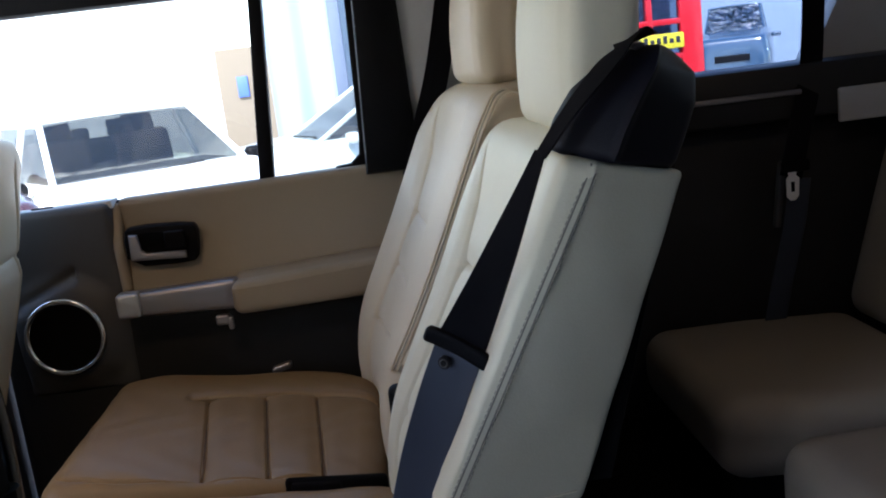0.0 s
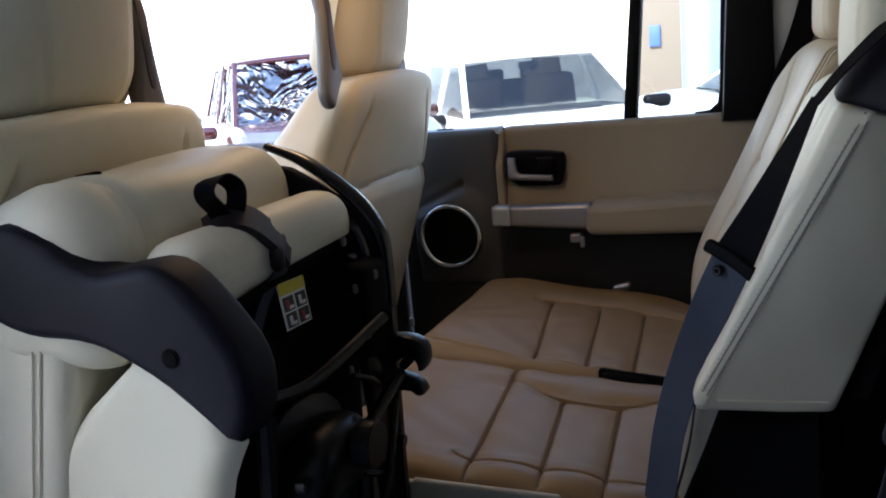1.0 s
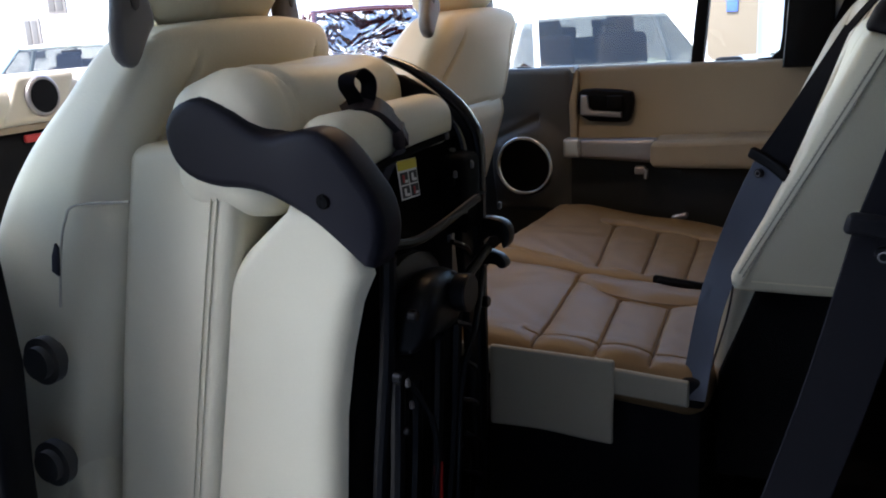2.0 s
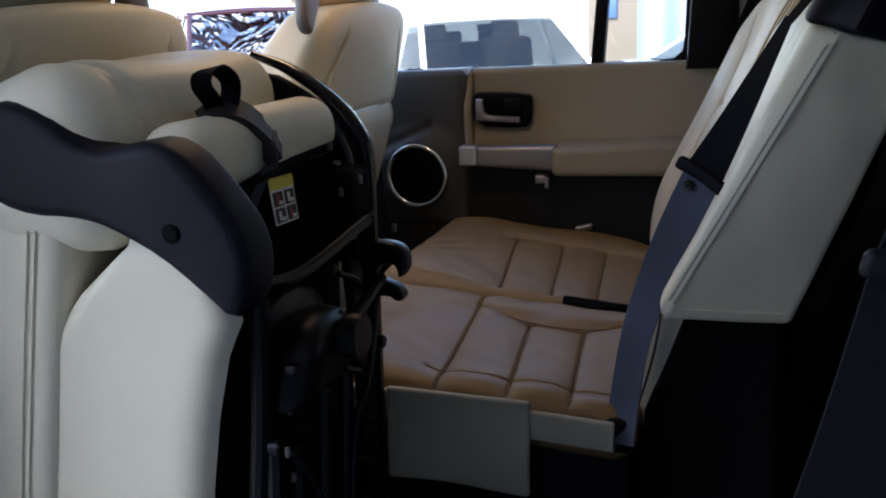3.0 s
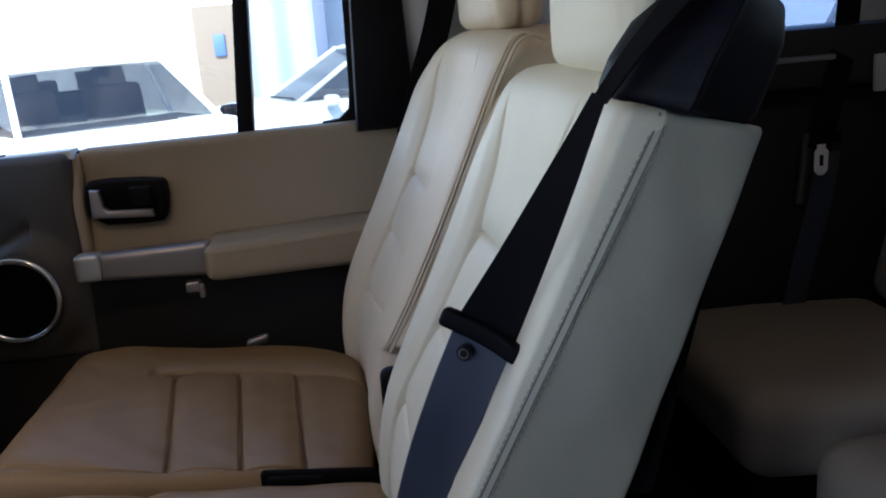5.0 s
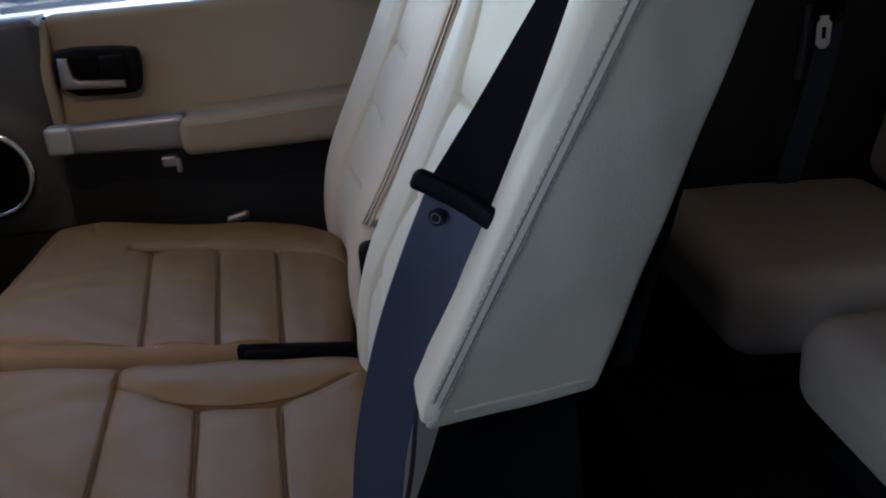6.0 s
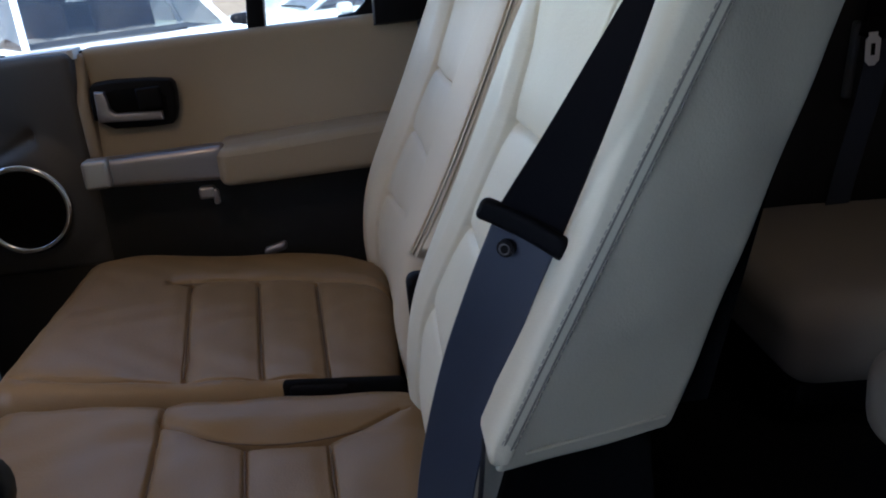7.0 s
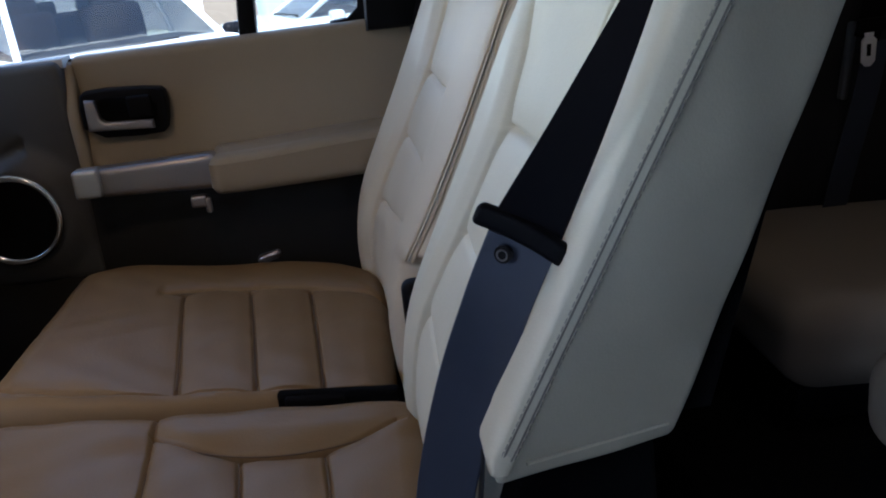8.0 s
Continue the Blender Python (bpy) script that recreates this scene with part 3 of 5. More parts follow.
def sewn_lines(parent, top, lines, cross, cross_y, mid, fall=0.12):
    """Thread in the seams of a cushion, coloured dark to paint the crease shade."""
    for xs, tilt, *span in cross:
        ca, cb = span or cross_y
        part("sewn_line", tube([(xs + tilt * (y - mid), y, top - fall * xs - 0.0125) for y in np.linspace(ca + 0.004, cb - 0.004, 7)], 0.0009, 6, 24), TANSEAMSHADE, parent)
    for ys, bend, xa, xb in lines:
        part("sewn_line", tube([(x, ys + bend * (1 - ((x - (xa + xb) / 2) / ((xb - xa) / 2)) ** 2), top - fall * x - 0.0105) for x in np.linspace(xa + 0.004, xb - 0.01, 9)], 0.0009, 6, 30), TANSEAMSHADE, parent)


def headrest(cy, w, z0, z1, x0, lean=0.10, deep=0.075):
    """Head restraint: padded block with flat sides, sewn along its front edges."""
    def fn(p):
        v = (p[:, 2] + (z1 - z0) / 2) / (z1 - z0)
        x = p[:, 0] * (1 - 0.10 * v) + x0 + lean * (p[:, 2] + (z1 - z0) / 2) + deep / 2
        x += 0.014 * np.abs(p[:, 1] / w * 2) ** 3 * (p[:, 0] < 0) - 0.010 * np.sin(np.clip(v, 0, 1) * 3.14) * (p[:, 0] < 0)
        y = p[:, 1] * (1 - 0.07 * v ** 2)
        x += 0.0040 * groove(np.abs(np.abs(p[:, 1]) - w / 2 + 0.016), 0.003) * (p[:, 0] < -deep * 0.2)
        return np.stack([x + SKEW * (y + cy - 0.93) * 0.5, y + cy, p[:, 2] + (z0 + z1) / 2], 1)
    return rbox((deep, w, z1 - z0), 0.020, (10, 70, 24), fn)


seat_r = thing("rear_seat", (-0.15, 1.20, 0.70), "cream leather outer rear seat with a folding backrest, upright, warm bounce light in its colour", "car seat", "second row seats")
R_LINES = [(1.285, 0.012, -0.27, 0.05), (0.968, -0.004, -0.38, 0.05)]
R_CROSS = [(-0.228, -0.14), (-0.132, -0.12), (-0.047, -0.09)]
part("cushion", cushion(0.930, 1.425, -0.42, 0.056, 1.080, R_LINES, R_CROSS, (0.968, 1.285), (0.968, 1.29), plan=0.26), TANLEATHER, seat_r, "tan leather seat cushion with sewn cross seams")
sewn_lines(seat_r, 1.080, R_LINES[:1], R_CROSS, (0.968, 1.285), 1.1775)
part("backrest", backrest(0.955, 1.445, 0.98, 1.590, 1.20, 0.020, [0.150, 0.135, 0.110, 0.100, 0.115, 0.135], [(1.378, 0.02), (1.290, 0.02), (1.205, -0.10)], 0.20, 0.035), WARMCREAM, seat_r)
part("headrest", headrest(1.215, 0.30, 1.588, 1.80, 0.258), WARMCREAM, seat_r)
for hy in (1.14, 1.27):
    part("headrest_post", tube([(0.300, hy, 1.55), (0.305, hy, 1.61)], 0.006), BLACK, seat_r)
PIPE = [(0.305, 1.574), (0.284, 1.582), (0.268, 1.574), (0.257, 1.556), (0.240, 1.524), (0.199, 1.434), (0.162, 1.356), (0.121, 1.276), (0.088, 1.216)]
for k, off in enumerate((-0.005, 0.0, 0.005)):
    part("piping", tube([(x + 0.8 * off + 0.002, 0.9648 - 0.0006 * k + 0.006 * max(0, 1.25 - z) / 0.03, z - 0.35 * off) for x, z in PIPE], 0.0019 if k != 1 else 0.0008, 8, 70), SEAMDARK if k == 1 else WARMCREAM, seat_r, "double sewn piping")
part("rear_panel", box(0.215, 0.30, 0.965, 1.445, 0.95, 1.20, 0.02), BLACK, seat_r, "black rear shell of the backrest")
part("base", box(-0.36, 0.10, 0.97, 1.40, 0.70, 0.96, 0.02), BLACK, seat_r, "black steel seat base")
part("hinge_cover", rbox((0.07, 0.030, 0.15), 0.012, (3, 3, 4), lambda p: p + np.array([0.112, 0.968, 1.12])), BLACK, seat_r, "black hinge cover between the seats")
part("release_lever", rbox((0.040, 0.014, 0.016), 0.007, (6, 3, 3), lambda p: np.stack([p[:, 0] - 0.13, p[:, 1] + 1.438, p[:, 2] + 1.092 + 0.25 * p[:, 0]], 1)), SILVER, seat_r, "small silver lever")

seat_m = thing("rear_seat", (-0.15, 0.72, 0.70), "cream leather centre rear seat, upright, with a belt built into it", "car seat", "second row seats")
M_LINES = [(0.862, -0.046, -0.20, 0.055), (0.590, -0.006, -0.20, 0.055)]
M_CROSS = [(-0.192, -0.09, 0.53, 0.915), (-0.099, -0.12), (-0.014, -0.10)]
part("cushion", cushion(0.525, 0.926, -0.40, 0.090, 1.085, M_LINES, M_CROSS, (0.545, 0.815), (0.60, 0.845), 0.080, fall=0.08), TANLEATHER, seat_m, "tan leather seat cushion with sewn panels")
sewn_lines(seat_m, 1.085, M_LINES[:1], M_CROSS, (0.545, 0.815), 0.7255, 0.08)
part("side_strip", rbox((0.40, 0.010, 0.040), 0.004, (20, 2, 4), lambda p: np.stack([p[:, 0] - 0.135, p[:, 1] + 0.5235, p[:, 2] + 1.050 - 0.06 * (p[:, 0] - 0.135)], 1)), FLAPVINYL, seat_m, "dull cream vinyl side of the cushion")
part("backrest", backrest(0.526, 0.932, 1.00, 1.555, 0.729, 0.0, [0.135, 0.112, 0.086, 0.070, 0.090, 0.125], [(1.393, 0.0), (1.287, 0.08), (1.180, 0.24)], 0.28, deep=0.085, rise=1.255), CREAM, seat_m)


def side_panel(p):
    v = p[:, 2] / 0.30 + 0.5
    u = p[:, 0] / 0.12 + 0.5
    xf, zf = 0.1190 + 0.1715 * v, 1.208 + 0.323 * v
    xr, zr = 0.264 + 0.117 * v, 1.190 + 0.317 * v
    y = 0.515 + u * (0.060 - 0.020 * v) - 0.005 * np.sin(u * 3.14) * np.sin(v * 3.14) + 0.0012 * np.sin(v * 19 + 2 * u) * np.sin(u * 8)
    return np.stack([xf + u * (xr - xf), y + p[:, 1] + 0.015, zf + u * (zr - zf)], 1)


part("side_panel", rbox((0.12, 0.030, 0.30), 0.006, (20, 4, 40), side_panel), VINYL, seat_m, "pale cream vinyl side of the backrest")
part("panel_hem", tube([(0.137 + u * 0.134, 0.5165 + u * 0.058, 1.222 - u * 0.018) for u in np.linspace(0.05, 0.90, 6)], 0.0012, 6, 30), CREAM, seat_m)


def bolster(p):
    v = p[:, 2] / 0.34 + 0.5
    u = p[:, 0] / 0.06 + 0.5
    z = 1.207 + 0.006 * (1 - u) * (1 - smooth(0, 0.2, v)) + v * (1.540 - 1.207 - 0.010 * u)
    xb = 0.1300 + 0.1740 * v
    xf = front_x(z, 0.53) + 0.005 + 0.006 * (1 - smooth(0, 0.055, v))
    y = 0.5482 + p[:, 1] - 0.003 * np.sin(np.clip(u, 0, 1) * 3.14) * (p[:, 1] < 0.01)
    return np.stack([xf + u * (xb - xf), y, z], 1)


part("bolster", rbox((0.06, 0.060, 0.34), 0.013, (16, 8, 50), bolster), CREAM, seat_m, "cream leather side bolster")
SEAM = [(0.1212 + v * 0.1705, 0.5163 + 0.006 * max(0, 0.06 - v) / 0.06 + 0.004 * max(0, v - 0.95) / 0.05, 1.212 + v * 0.318) for v in np.linspace(0.015, 0.995, 40)]
ACROSS = (0.88, 0.0, -0.47)
part("seam_band", strap(SEAM, [ACROSS] * len(SEAM), 0.0050, 0.0022, 60), VINYL, seat_m, "flat sewn band")
# The seam_gap tubes are solid; their dark colour draws the joint's shadow.
for off in (-0.0029, 0.0029):
    row = [(x + off * ACROSS[0], y - 0.0006, z + off * ACROSS[2]) for x, y, z in SEAM]
    part("seam_gap", tube(row[1:], 0.0011, 6, 60), SEAMDARK, seat_m, "shadowed sewn joint")
    part("stitching", stitches([(x + 0.55 * off, y - 0.0004, z - 0.28 * off) for x, y, z in row[1:]], 0.006, 0.0038, 0.0005), STITCH, seat_m, "row of grey stitches")


def shoulder(p):
    u, v = p[:, 0] / 0.14 + 0.5, p[:, 2] / 0.10 + 0.5
    k = [0, 0.25, 0.5, 0.75, 1]
    fx, fz = np.interp(v, k, [0.258, 0.270, 0.288, 0.312, 0.338]), np.interp(v, k, [1.541, 1.567, 1.591, 1.610, 1.619])
    rx, rz = np.interp(v, k, [0.374, 0.387, 0.399, 0.402, 0.388]), np.interp(v, k, [1.508, 1.536, 1.566, 1.592, 1.612])
    near = p[:, 1] < 0
    ridge = np.clip((0.40 - u) / 0.40, 0, 1)
    y = 0.548 + p[:, 1] + np.where(near, 0.026 * ridge ** 1.2 + 0.022 * v ** 4, 0) + 0.050 * np.clip(u - 0.40, 0, 1) / 0.6
    y -= np.where(near, 0.004 * groove(u - 0.40, 0.03), 0)
    bow = 0.006 * np.sin(np.clip(u, 0, 1) * 3.14) * smooth(0.7, 1.0, v)
    return np.stack([fx + u * (rx - fx), y, fz + u * (rz - fz) + bow], 1)


part("shoulder_cover", rbox((0.14, 0.076, 0.10), 0.010, (40, 6, 24), shoulder), NAVYBLACK, seat_m, "blue-black moulded shoulder cover with the belt slot", 50)
part("belt_slot", rbox((0.012, 0.060, 0.006), 0.003, (2, 6, 2), lambda p: np.stack([p[:, 0] + 0.350 + 0.2 * p[:, 1], p[:, 1] + 0.575, p[:, 2] + 1.622], 1)), SILVER, seat_m)
part("headrest", headrest(0.695, 0.250, 1.548, 1.76, 0.266), CREAM, seat_m)
for hy in (0.64, 0.74):
    part("headrest_post", tube([(0.300, hy, 1.52), (0.305, hy, 1.58)], 0.006), CHROME, seat_m)
part("rear_panel", prism([(0.248, 1.20), (0.30, 1.20), (0.40, 1.56), (0.362, 1.56)], 0.585, 0.93, "y", 0.012), DEEPBLACK, seat_m, "black carpeted rear shell of the backrest")
part("lower_frame", prism([(0.09, 0.90), (0.26, 0.90), (0.250, 1.210), (0.150, 1.214), (0.095, 1.06)], 0.575, 0.92, "y", 0.01), DEEPBLACK, seat_m, "black covered frame below the backrest")
part("frame_strip", tube([(0.118, 0.555, 1.215), (0.108, 0.552, 1.15), (0.090, 0.548, 1.08)], 0.0035, 8, 16, 0.4), SIDETRIM, seat_m, "narrow cream edge below the backrest")


def flap(p):
    x, z = p[:, 0] - 0.139, p[:, 2] + 1.024
    y = 0.520 + p[:, 1] - 0.006 * smooth(1.07, 1.0, z) + 0.004 * np.sin(x * 30) * smooth(1.08, 0.97, z)
    return np.stack([x, y, z - 0.02 * (x + 0.15)], 1)


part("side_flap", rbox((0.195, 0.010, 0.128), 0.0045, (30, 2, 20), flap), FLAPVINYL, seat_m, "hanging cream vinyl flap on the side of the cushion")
part("base", box(-0.36, 0.08, 0.545, 0.92, 0.70, 1.025, 0.01), BLACK, seat_m, "black steel seat base")

slot = thing("buckle_well", (-0.02, 0.928, 1.03), "black recess for a belt buckle between two seat cushions", "buckle")
part("well", rbox((0.140, 0.016, 0.04), 0.0065, (10, 3, 3), lambda p: np.stack([p[:, 0] - 0.008, p[:, 1] + 0.9285, p[:, 2] + 1.070 - 0.10 * p[:, 0]], 1)), DEEPBLACK, slot)
part("buckle", rbox((0.07, 0.020, 0.024), 0.006, (6, 3, 3), lambda p: np.stack([p[:, 0] - 0.035, p[:, 1] + 0.927, p[:, 2] + 1.078 - 0.10 * p[:, 0]], 1)), BLACK, slot)

# belt of the centre seat
belt = thing("seat_belt", (0.07, 0.53, 1.0), "dark woven seat belt hanging down the centre backrest with its tongue", "seat belt", "seat belts")
part("upper_webbing", strap([(0.243, 0.508, 1.546), (0.218, 0.520, 1.492), (0.190, 0.537, 1.432), (0.161, 0.553, 1.374)], [(0.45, -0.50, 0.05), (0.55, -0.42, -0.1), (0.66, -0.36, -0.26), (0.74, -0.32, -0.36)], (0.012, 0.048)), BELT, belt)
part("guide_webbing", strap([(0.350, 0.575, 1.627), (0.334, 0.540, 1.629), (0.302, 0.512, 1.607), (0.268, 0.506, 1.574), (0.243, 0.507, 1.543)], [(0.1, -0.95, 0.2), (0.1, -0.95, 0.2), (0.25, -0.9, -0.2), (0.3, -0.8, -0.15), (0.45, -0.5, 0.05)], (0.040, 0.013)), BELT, belt)
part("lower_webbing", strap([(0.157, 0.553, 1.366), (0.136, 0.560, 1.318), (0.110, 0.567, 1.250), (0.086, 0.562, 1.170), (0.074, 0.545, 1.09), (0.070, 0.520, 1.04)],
                            [(0.78, -0.30, -0.26), (0.78, -0.32, -0.2), (0.74, -0.36, -0.1), (0.7, -0.45, 0.0), (0.7, -0.5, 0.0), (0.7, -0.5, 0.0)], 0.047), BELTSHEEN, belt, "lower webbing with its blue sheen put into the colour")


def tongue(parent, m):
    mm = m.copy()
    bm = rbox((0.068, 0.011, 0.0165), 0.0050, (12, 3, 4), lambda p: np.stack([p[:, 0], p[:, 1], p[:, 2] - 2.4 * p[:, 0] ** 2 + 0.0015], 1))
    bmesh.ops.transform(bm, matrix=mm, verts=bm.verts[:])
    part("tongue", bm, BLACK, parent, "black plastic belt tongue")
    bm = disc((-0.004, -0.006, -0.0165), 0.0062, 0.006, "y", 24, 0.001)
    bmesh.ops.transform(bm, matrix=mm, verts=bm.verts[:])
    b = part("stop_button", bm, STEEL, parent)
    bm = ring_mesh((-0.004, -0.0093, -0.0165), 0.0036, 0.0007, "y", 20, 6)
    bmesh.ops.transform(bm, matrix=mm, verts=bm.verts[:])
    part("button_rim", bm, HANDLEGREY, b)


across = Vector((0.053, -0.030, -0.030)).normalized()
out = Vector((0.45, 0.80, -0.05))
out = (out - out.dot(across) * across).normalized()
up_ = across.cross(out)
TONGUE = Matrix(((across.x, out.x, up_.x, 0.1575), (across.y, out.y, up_.y, 0.5525), (across.z, out.z, up_.z, 1.3735), (0, 0, 0, 1)))
tongue(belt, TONGUE)
part("anchor", rbox((0.034, 0.020, 0.045), 0.008, (4, 3, 4), lambda p: p + np.array([0.068, 0.535, 1.045])), BLACK, belt, "black belt anchor cover")

# belt of the far outer seat
belt_f = thing("seat_belt", (0.20, 1.49, 1.35), "black seat belt hanging from the pillar behind the outer rear seat", "seat belt", "seat belts")
part("webbing", strap([(0.300, 1.50, 1.86), (0.240, 1.495, 1.62), (0.180, 1.485, 1.45), (0.15, 1.475, 1.30)], [(1, 0.1, 0)] * 4, 0.047), BELT, belt_f)
part("guide", rbox((0.02, 0.02, 0.05), 0.006, (2, 2, 3), lambda p: p + np.array([0.158, 1.478, 1.41])), BLACK, belt_f)

# belt of the near outer seat, hanging from the near pillar
belt_n = thing("seat_belt", (0.24, 0.0, 1.0), "dark blue-black seat belt hanging beside the open doorway with its tongue", "seat belt", "seat belts")
part("upper_webbing", strap([(0.44, 0.03, 1.84), (0.352, 0.015, 1.60), (0.296, 0.005, 1.425)], [(1, 0.1, 0.25)] * 3, 0.047), BELT, belt_n)
part("lower_webbing", strap([(0.296, 0.005, 1.425), (0.268, 0.0, 1.30), (0.228, -0.002, 1.15), (0.165, 0.0, 0.90), (0.145, 0.02, 0.72)], [(1, 0.05, 0.15)] * 5, 0.047), BELT, belt_n)
tongue(belt_n, Matrix.LocRotScale((0.299, -0.004, 1.422), Euler((radians(8), radians(12), radians(4))), None))

# ---- near outer seat, folded and tumbled forward ----
fold = thing("tumbled_seat", (-0.36, 0.30, 0.70), "near outer rear seat folded and tumbled forward, black underside showing", "car seat", "second row seats")


def slab(x0, x1, y0, y1, z0, z1, r, lean, bulge=0.0):
    def fn(p):
        v = (p[:, 2] + (z1 - z0) / 2) / (z1 - z0)
        x = p[:, 0] + (x0 + x1) / 2 + lean * (1 - v)
        return np.stack([x, p[:, 1] + (y0 + y1) / 2 - bulge * np.sin(np.clip(v, 0, 1) * 3.14) * (p[:, 1] < 0), p[:, 2] + (z0 + z1) / 2], 1)
    return rbox((x1 - x0, y1 - y0, z1 - z0), r, (10, 14, 20), fn)


part("backrest", slab(-0.545, -0.368, 0.135, 0.48, 0.78, 1.45, 0.022, -0.14, 0.006), CREAM, fold, "cream folded backrest seen from its side")
def padded_roll(p):
    q = slab_shift(p)
    side = smooth(0.235, 0.165, q[:, 1])
    ang = np.arctan2(p[:, 2], p[:, 0])
    top = smooth(-0.3, 0.5, np.sin(ang))
    rad = 0.003 * np.sin(ang * 3 + q[:, 1] * 21)
    for yc, wd, dp in ((0.170, 0.006, 0.005), (0.190, 0.004, 0.007), (0.201, 0.004, 0.006)):
        rad -= dp * groove(q[:, 1] - yc - 0.016 * np.sin(ang * 1.5 + 40 * yc), wd) * top * smooth(0.9, 0.1, np.cos(ang - 0.9 - 9 * (yc - 0.17)) * 0.5 - 0.1)
    rad += 0.004 * side * np.sin(ang * 5 + 1) * top
    n = np.stack([np.cos(ang), 0 * ang, np.sin(ang)], 1)
    return q + n * rad[:, None]


def slab_shift(p):
    return p + np.array([-0.4035, 0.3075, 1.447])


part("roll", rbox((0.157, 0.365, 0.174), 0.052, (24, 90, 24), padded_roll), CREAM, fold, "padded lower end of the folded backrest, creased at its side")
part("roll_slot", rbox((0.010, 0.030, 0.006), 0.0025, (2, 4, 2), lambda p: p + np.array([-0.425, 0.245, 1.532])), DEEPBLACK, fold)


def cush_side(p):
    v = p[:, 2] / 0.60 + 0.5
    u = p[:, 0] / 0.19 + 0.5
    z = 0.79 + v * 0.60
    xl = np.interp(z, [0.79, 1.087, 1.18, 1.267, 1.326, 1.374], [-0.515, -0.495, -0.475, -0.446, -0.388, -0.327])
    xr = np.interp(z, [0.79, 1.125, 1.207, 1.274, 1.306, 1.345, 1.39], [-0.30, -0.268, -0.252, -0.233, -0.216, -0.225, -0.28])
    xr = xr - 0.10 * smooth(-0.155, -0.115, p[:, 1])
    return np.stack([xl + u * (xr - xl), p[:, 1] + 0.315, z], 1)


part("cushion", rbox((0.19, 0.35, 0.60), 0.03, (12, 40, 30), cush_side), CREAM, fold, "cream side of the folded seat cushion")
for off in (0.0, 0.009):
    part("back_seam", tube([(-0.396 - off - 0.14 * (1.45 - z) / 0.67, 0.1333 - 0.006 * math.sin((z - 0.78) / 0.67 * 3.14), z) for z in np.linspace(0.82, 1.39, 9)], 0.0011, 6), CREAM, fold)
part("cushion_end", slab(-0.326, -0.250, 0.165, 0.474, 1.405, 1.480, 0.034, 0.0), CREAM, fold, "padded rear end of the folded cushion")
arm_plate = [(-0.467, 1.471), (-0.457, 1.492), (-0.435, 1.505), (-0.409, 1.509), (-0.374, 1.496), (-0.345, 1.474), (-0.320, 1.464), (-0.292, 1.470), (-0.264, 1.474), (-0.240, 1.463), (-0.222, 1.445), (-0.205, 1.424),
             (-0.188, 1.400), (-0.181, 1.372), (-0.186, 1.338), (-0.203, 1.317), (-0.235, 1.345), (-0.270, 1.372), (-0.303, 1.389), (-0.330, 1.400), (-0.359, 1.405), (-0.400, 1.405), (-0.434, 1.414), (-0.452, 1.427), (-0.463, 1.447)]
plate = part("recliner_cover", prism(arm_plate, 0.116, 0.172, "y", 0.013, 4, 1), NAVYBLACK, fold, "blue-black moulded recliner cover")
part("cover_rim", tube([(x, 0.1225, z) for x, z in ((-0.440, 1.490), (-0.408, 1.496), (-0.374, 1.483), (-0.345, 1.460), (-0.318, 1.450), (-0.290, 1.457), (-0.264, 1.458), (-0.238, 1.444), (-0.218, 1.420), (-0.200, 1.392), (-0.196, 1.365), (-0.204, 1.335))], 0.0055, 8, 60), NAVYBLACK, plate)
# No real hole: a near-black disc stands for its shade.
part("cover_hole", disc((-0.251, 0.1155, 1.396), 0.0085, 0.004, "y"), DEEPBLACK, plate, "dark disc painting the shade of a bolt hole")
part("recliner_cover", prism([(-0.42, 1.50), (-0.35, 1.512), (-0.285, 1.476), (-0.240, 1.440), (-0.228, 1.40), (-0.235, 1.20), (-0.26, 1.20), (-0.26, 1.40), (-0.32, 1.44), (-0.42, 1.44)], 0.468, 0.484, "y", 0.006, 3, 1), NAVYBLACK, fold, "blue-black far recliner cover")
part("frame_bar", tube([(-0.375, 0.492, 1.528), (-0.325, 0.494, 1.507), (-0.270, 0.490, 1.470), (-0.238, 0.486, 1.435), (-0.226, 0.484, 1.40), (-0.226, 0.482, 1.30), (-0.235, 0.478, 1.10), (-0.245, 0.47, 0.85)], [0.008, 0.013, 0.014, 0.013, 0.010, 0.009, 0.009], 14, 60, 0.6), GLOSSBLACK, fold, "gloss black outer frame strip")
part("inner_bar", tube([(-0.290, 0.455, 1.470), (-0.258, 0.457, 1.445), (-0.240, 0.458, 1.405), (-0.238, 0.457, 1.34), (-0.242, 0.455, 1.28)], 0.006, 8), GLOSSBLACK, fold)
part("under_pan", slab(-0.285, -0.262, 0.185, 0.478, 0.80, 1.425, 0.008, -0.03), DEEPBLACK, fold, "black cushion pan")
# Lip coloured near-black so that it sinks into the shade under the cushion.
part("pan_lip", tube([(-0.258, 0.200, 1.405), (-0.252, 0.30, 1.418), (-0.252, 0.48, 1.425)], 0.005), DEEPBLACK, fold)
part("frame_rail", tube([(-0.215, 0.185, 1.32), (-0.225, 0.185, 1.20), (-0.25, 0.185, 1.00), (-0.26, 0.185, 0.80)], 0.010), STEEL, fold, "gloss black steel rail")
part("frame_rail", tube([(-0.222, 0.455, 1.34), (-0.225, 0.455, 1.20), (-0.23, 0.45, 0.95), (-0.24, 0.44, 0.80)], 0.014), STEEL, fold, "gloss black steel rail")
part("cross_tube", tube([(-0.215, 0.19, 1.33), (-0.205, 0.26, 1.325), (-0.195, 0.40, 1.345)], 0.006), STEEL, fold)
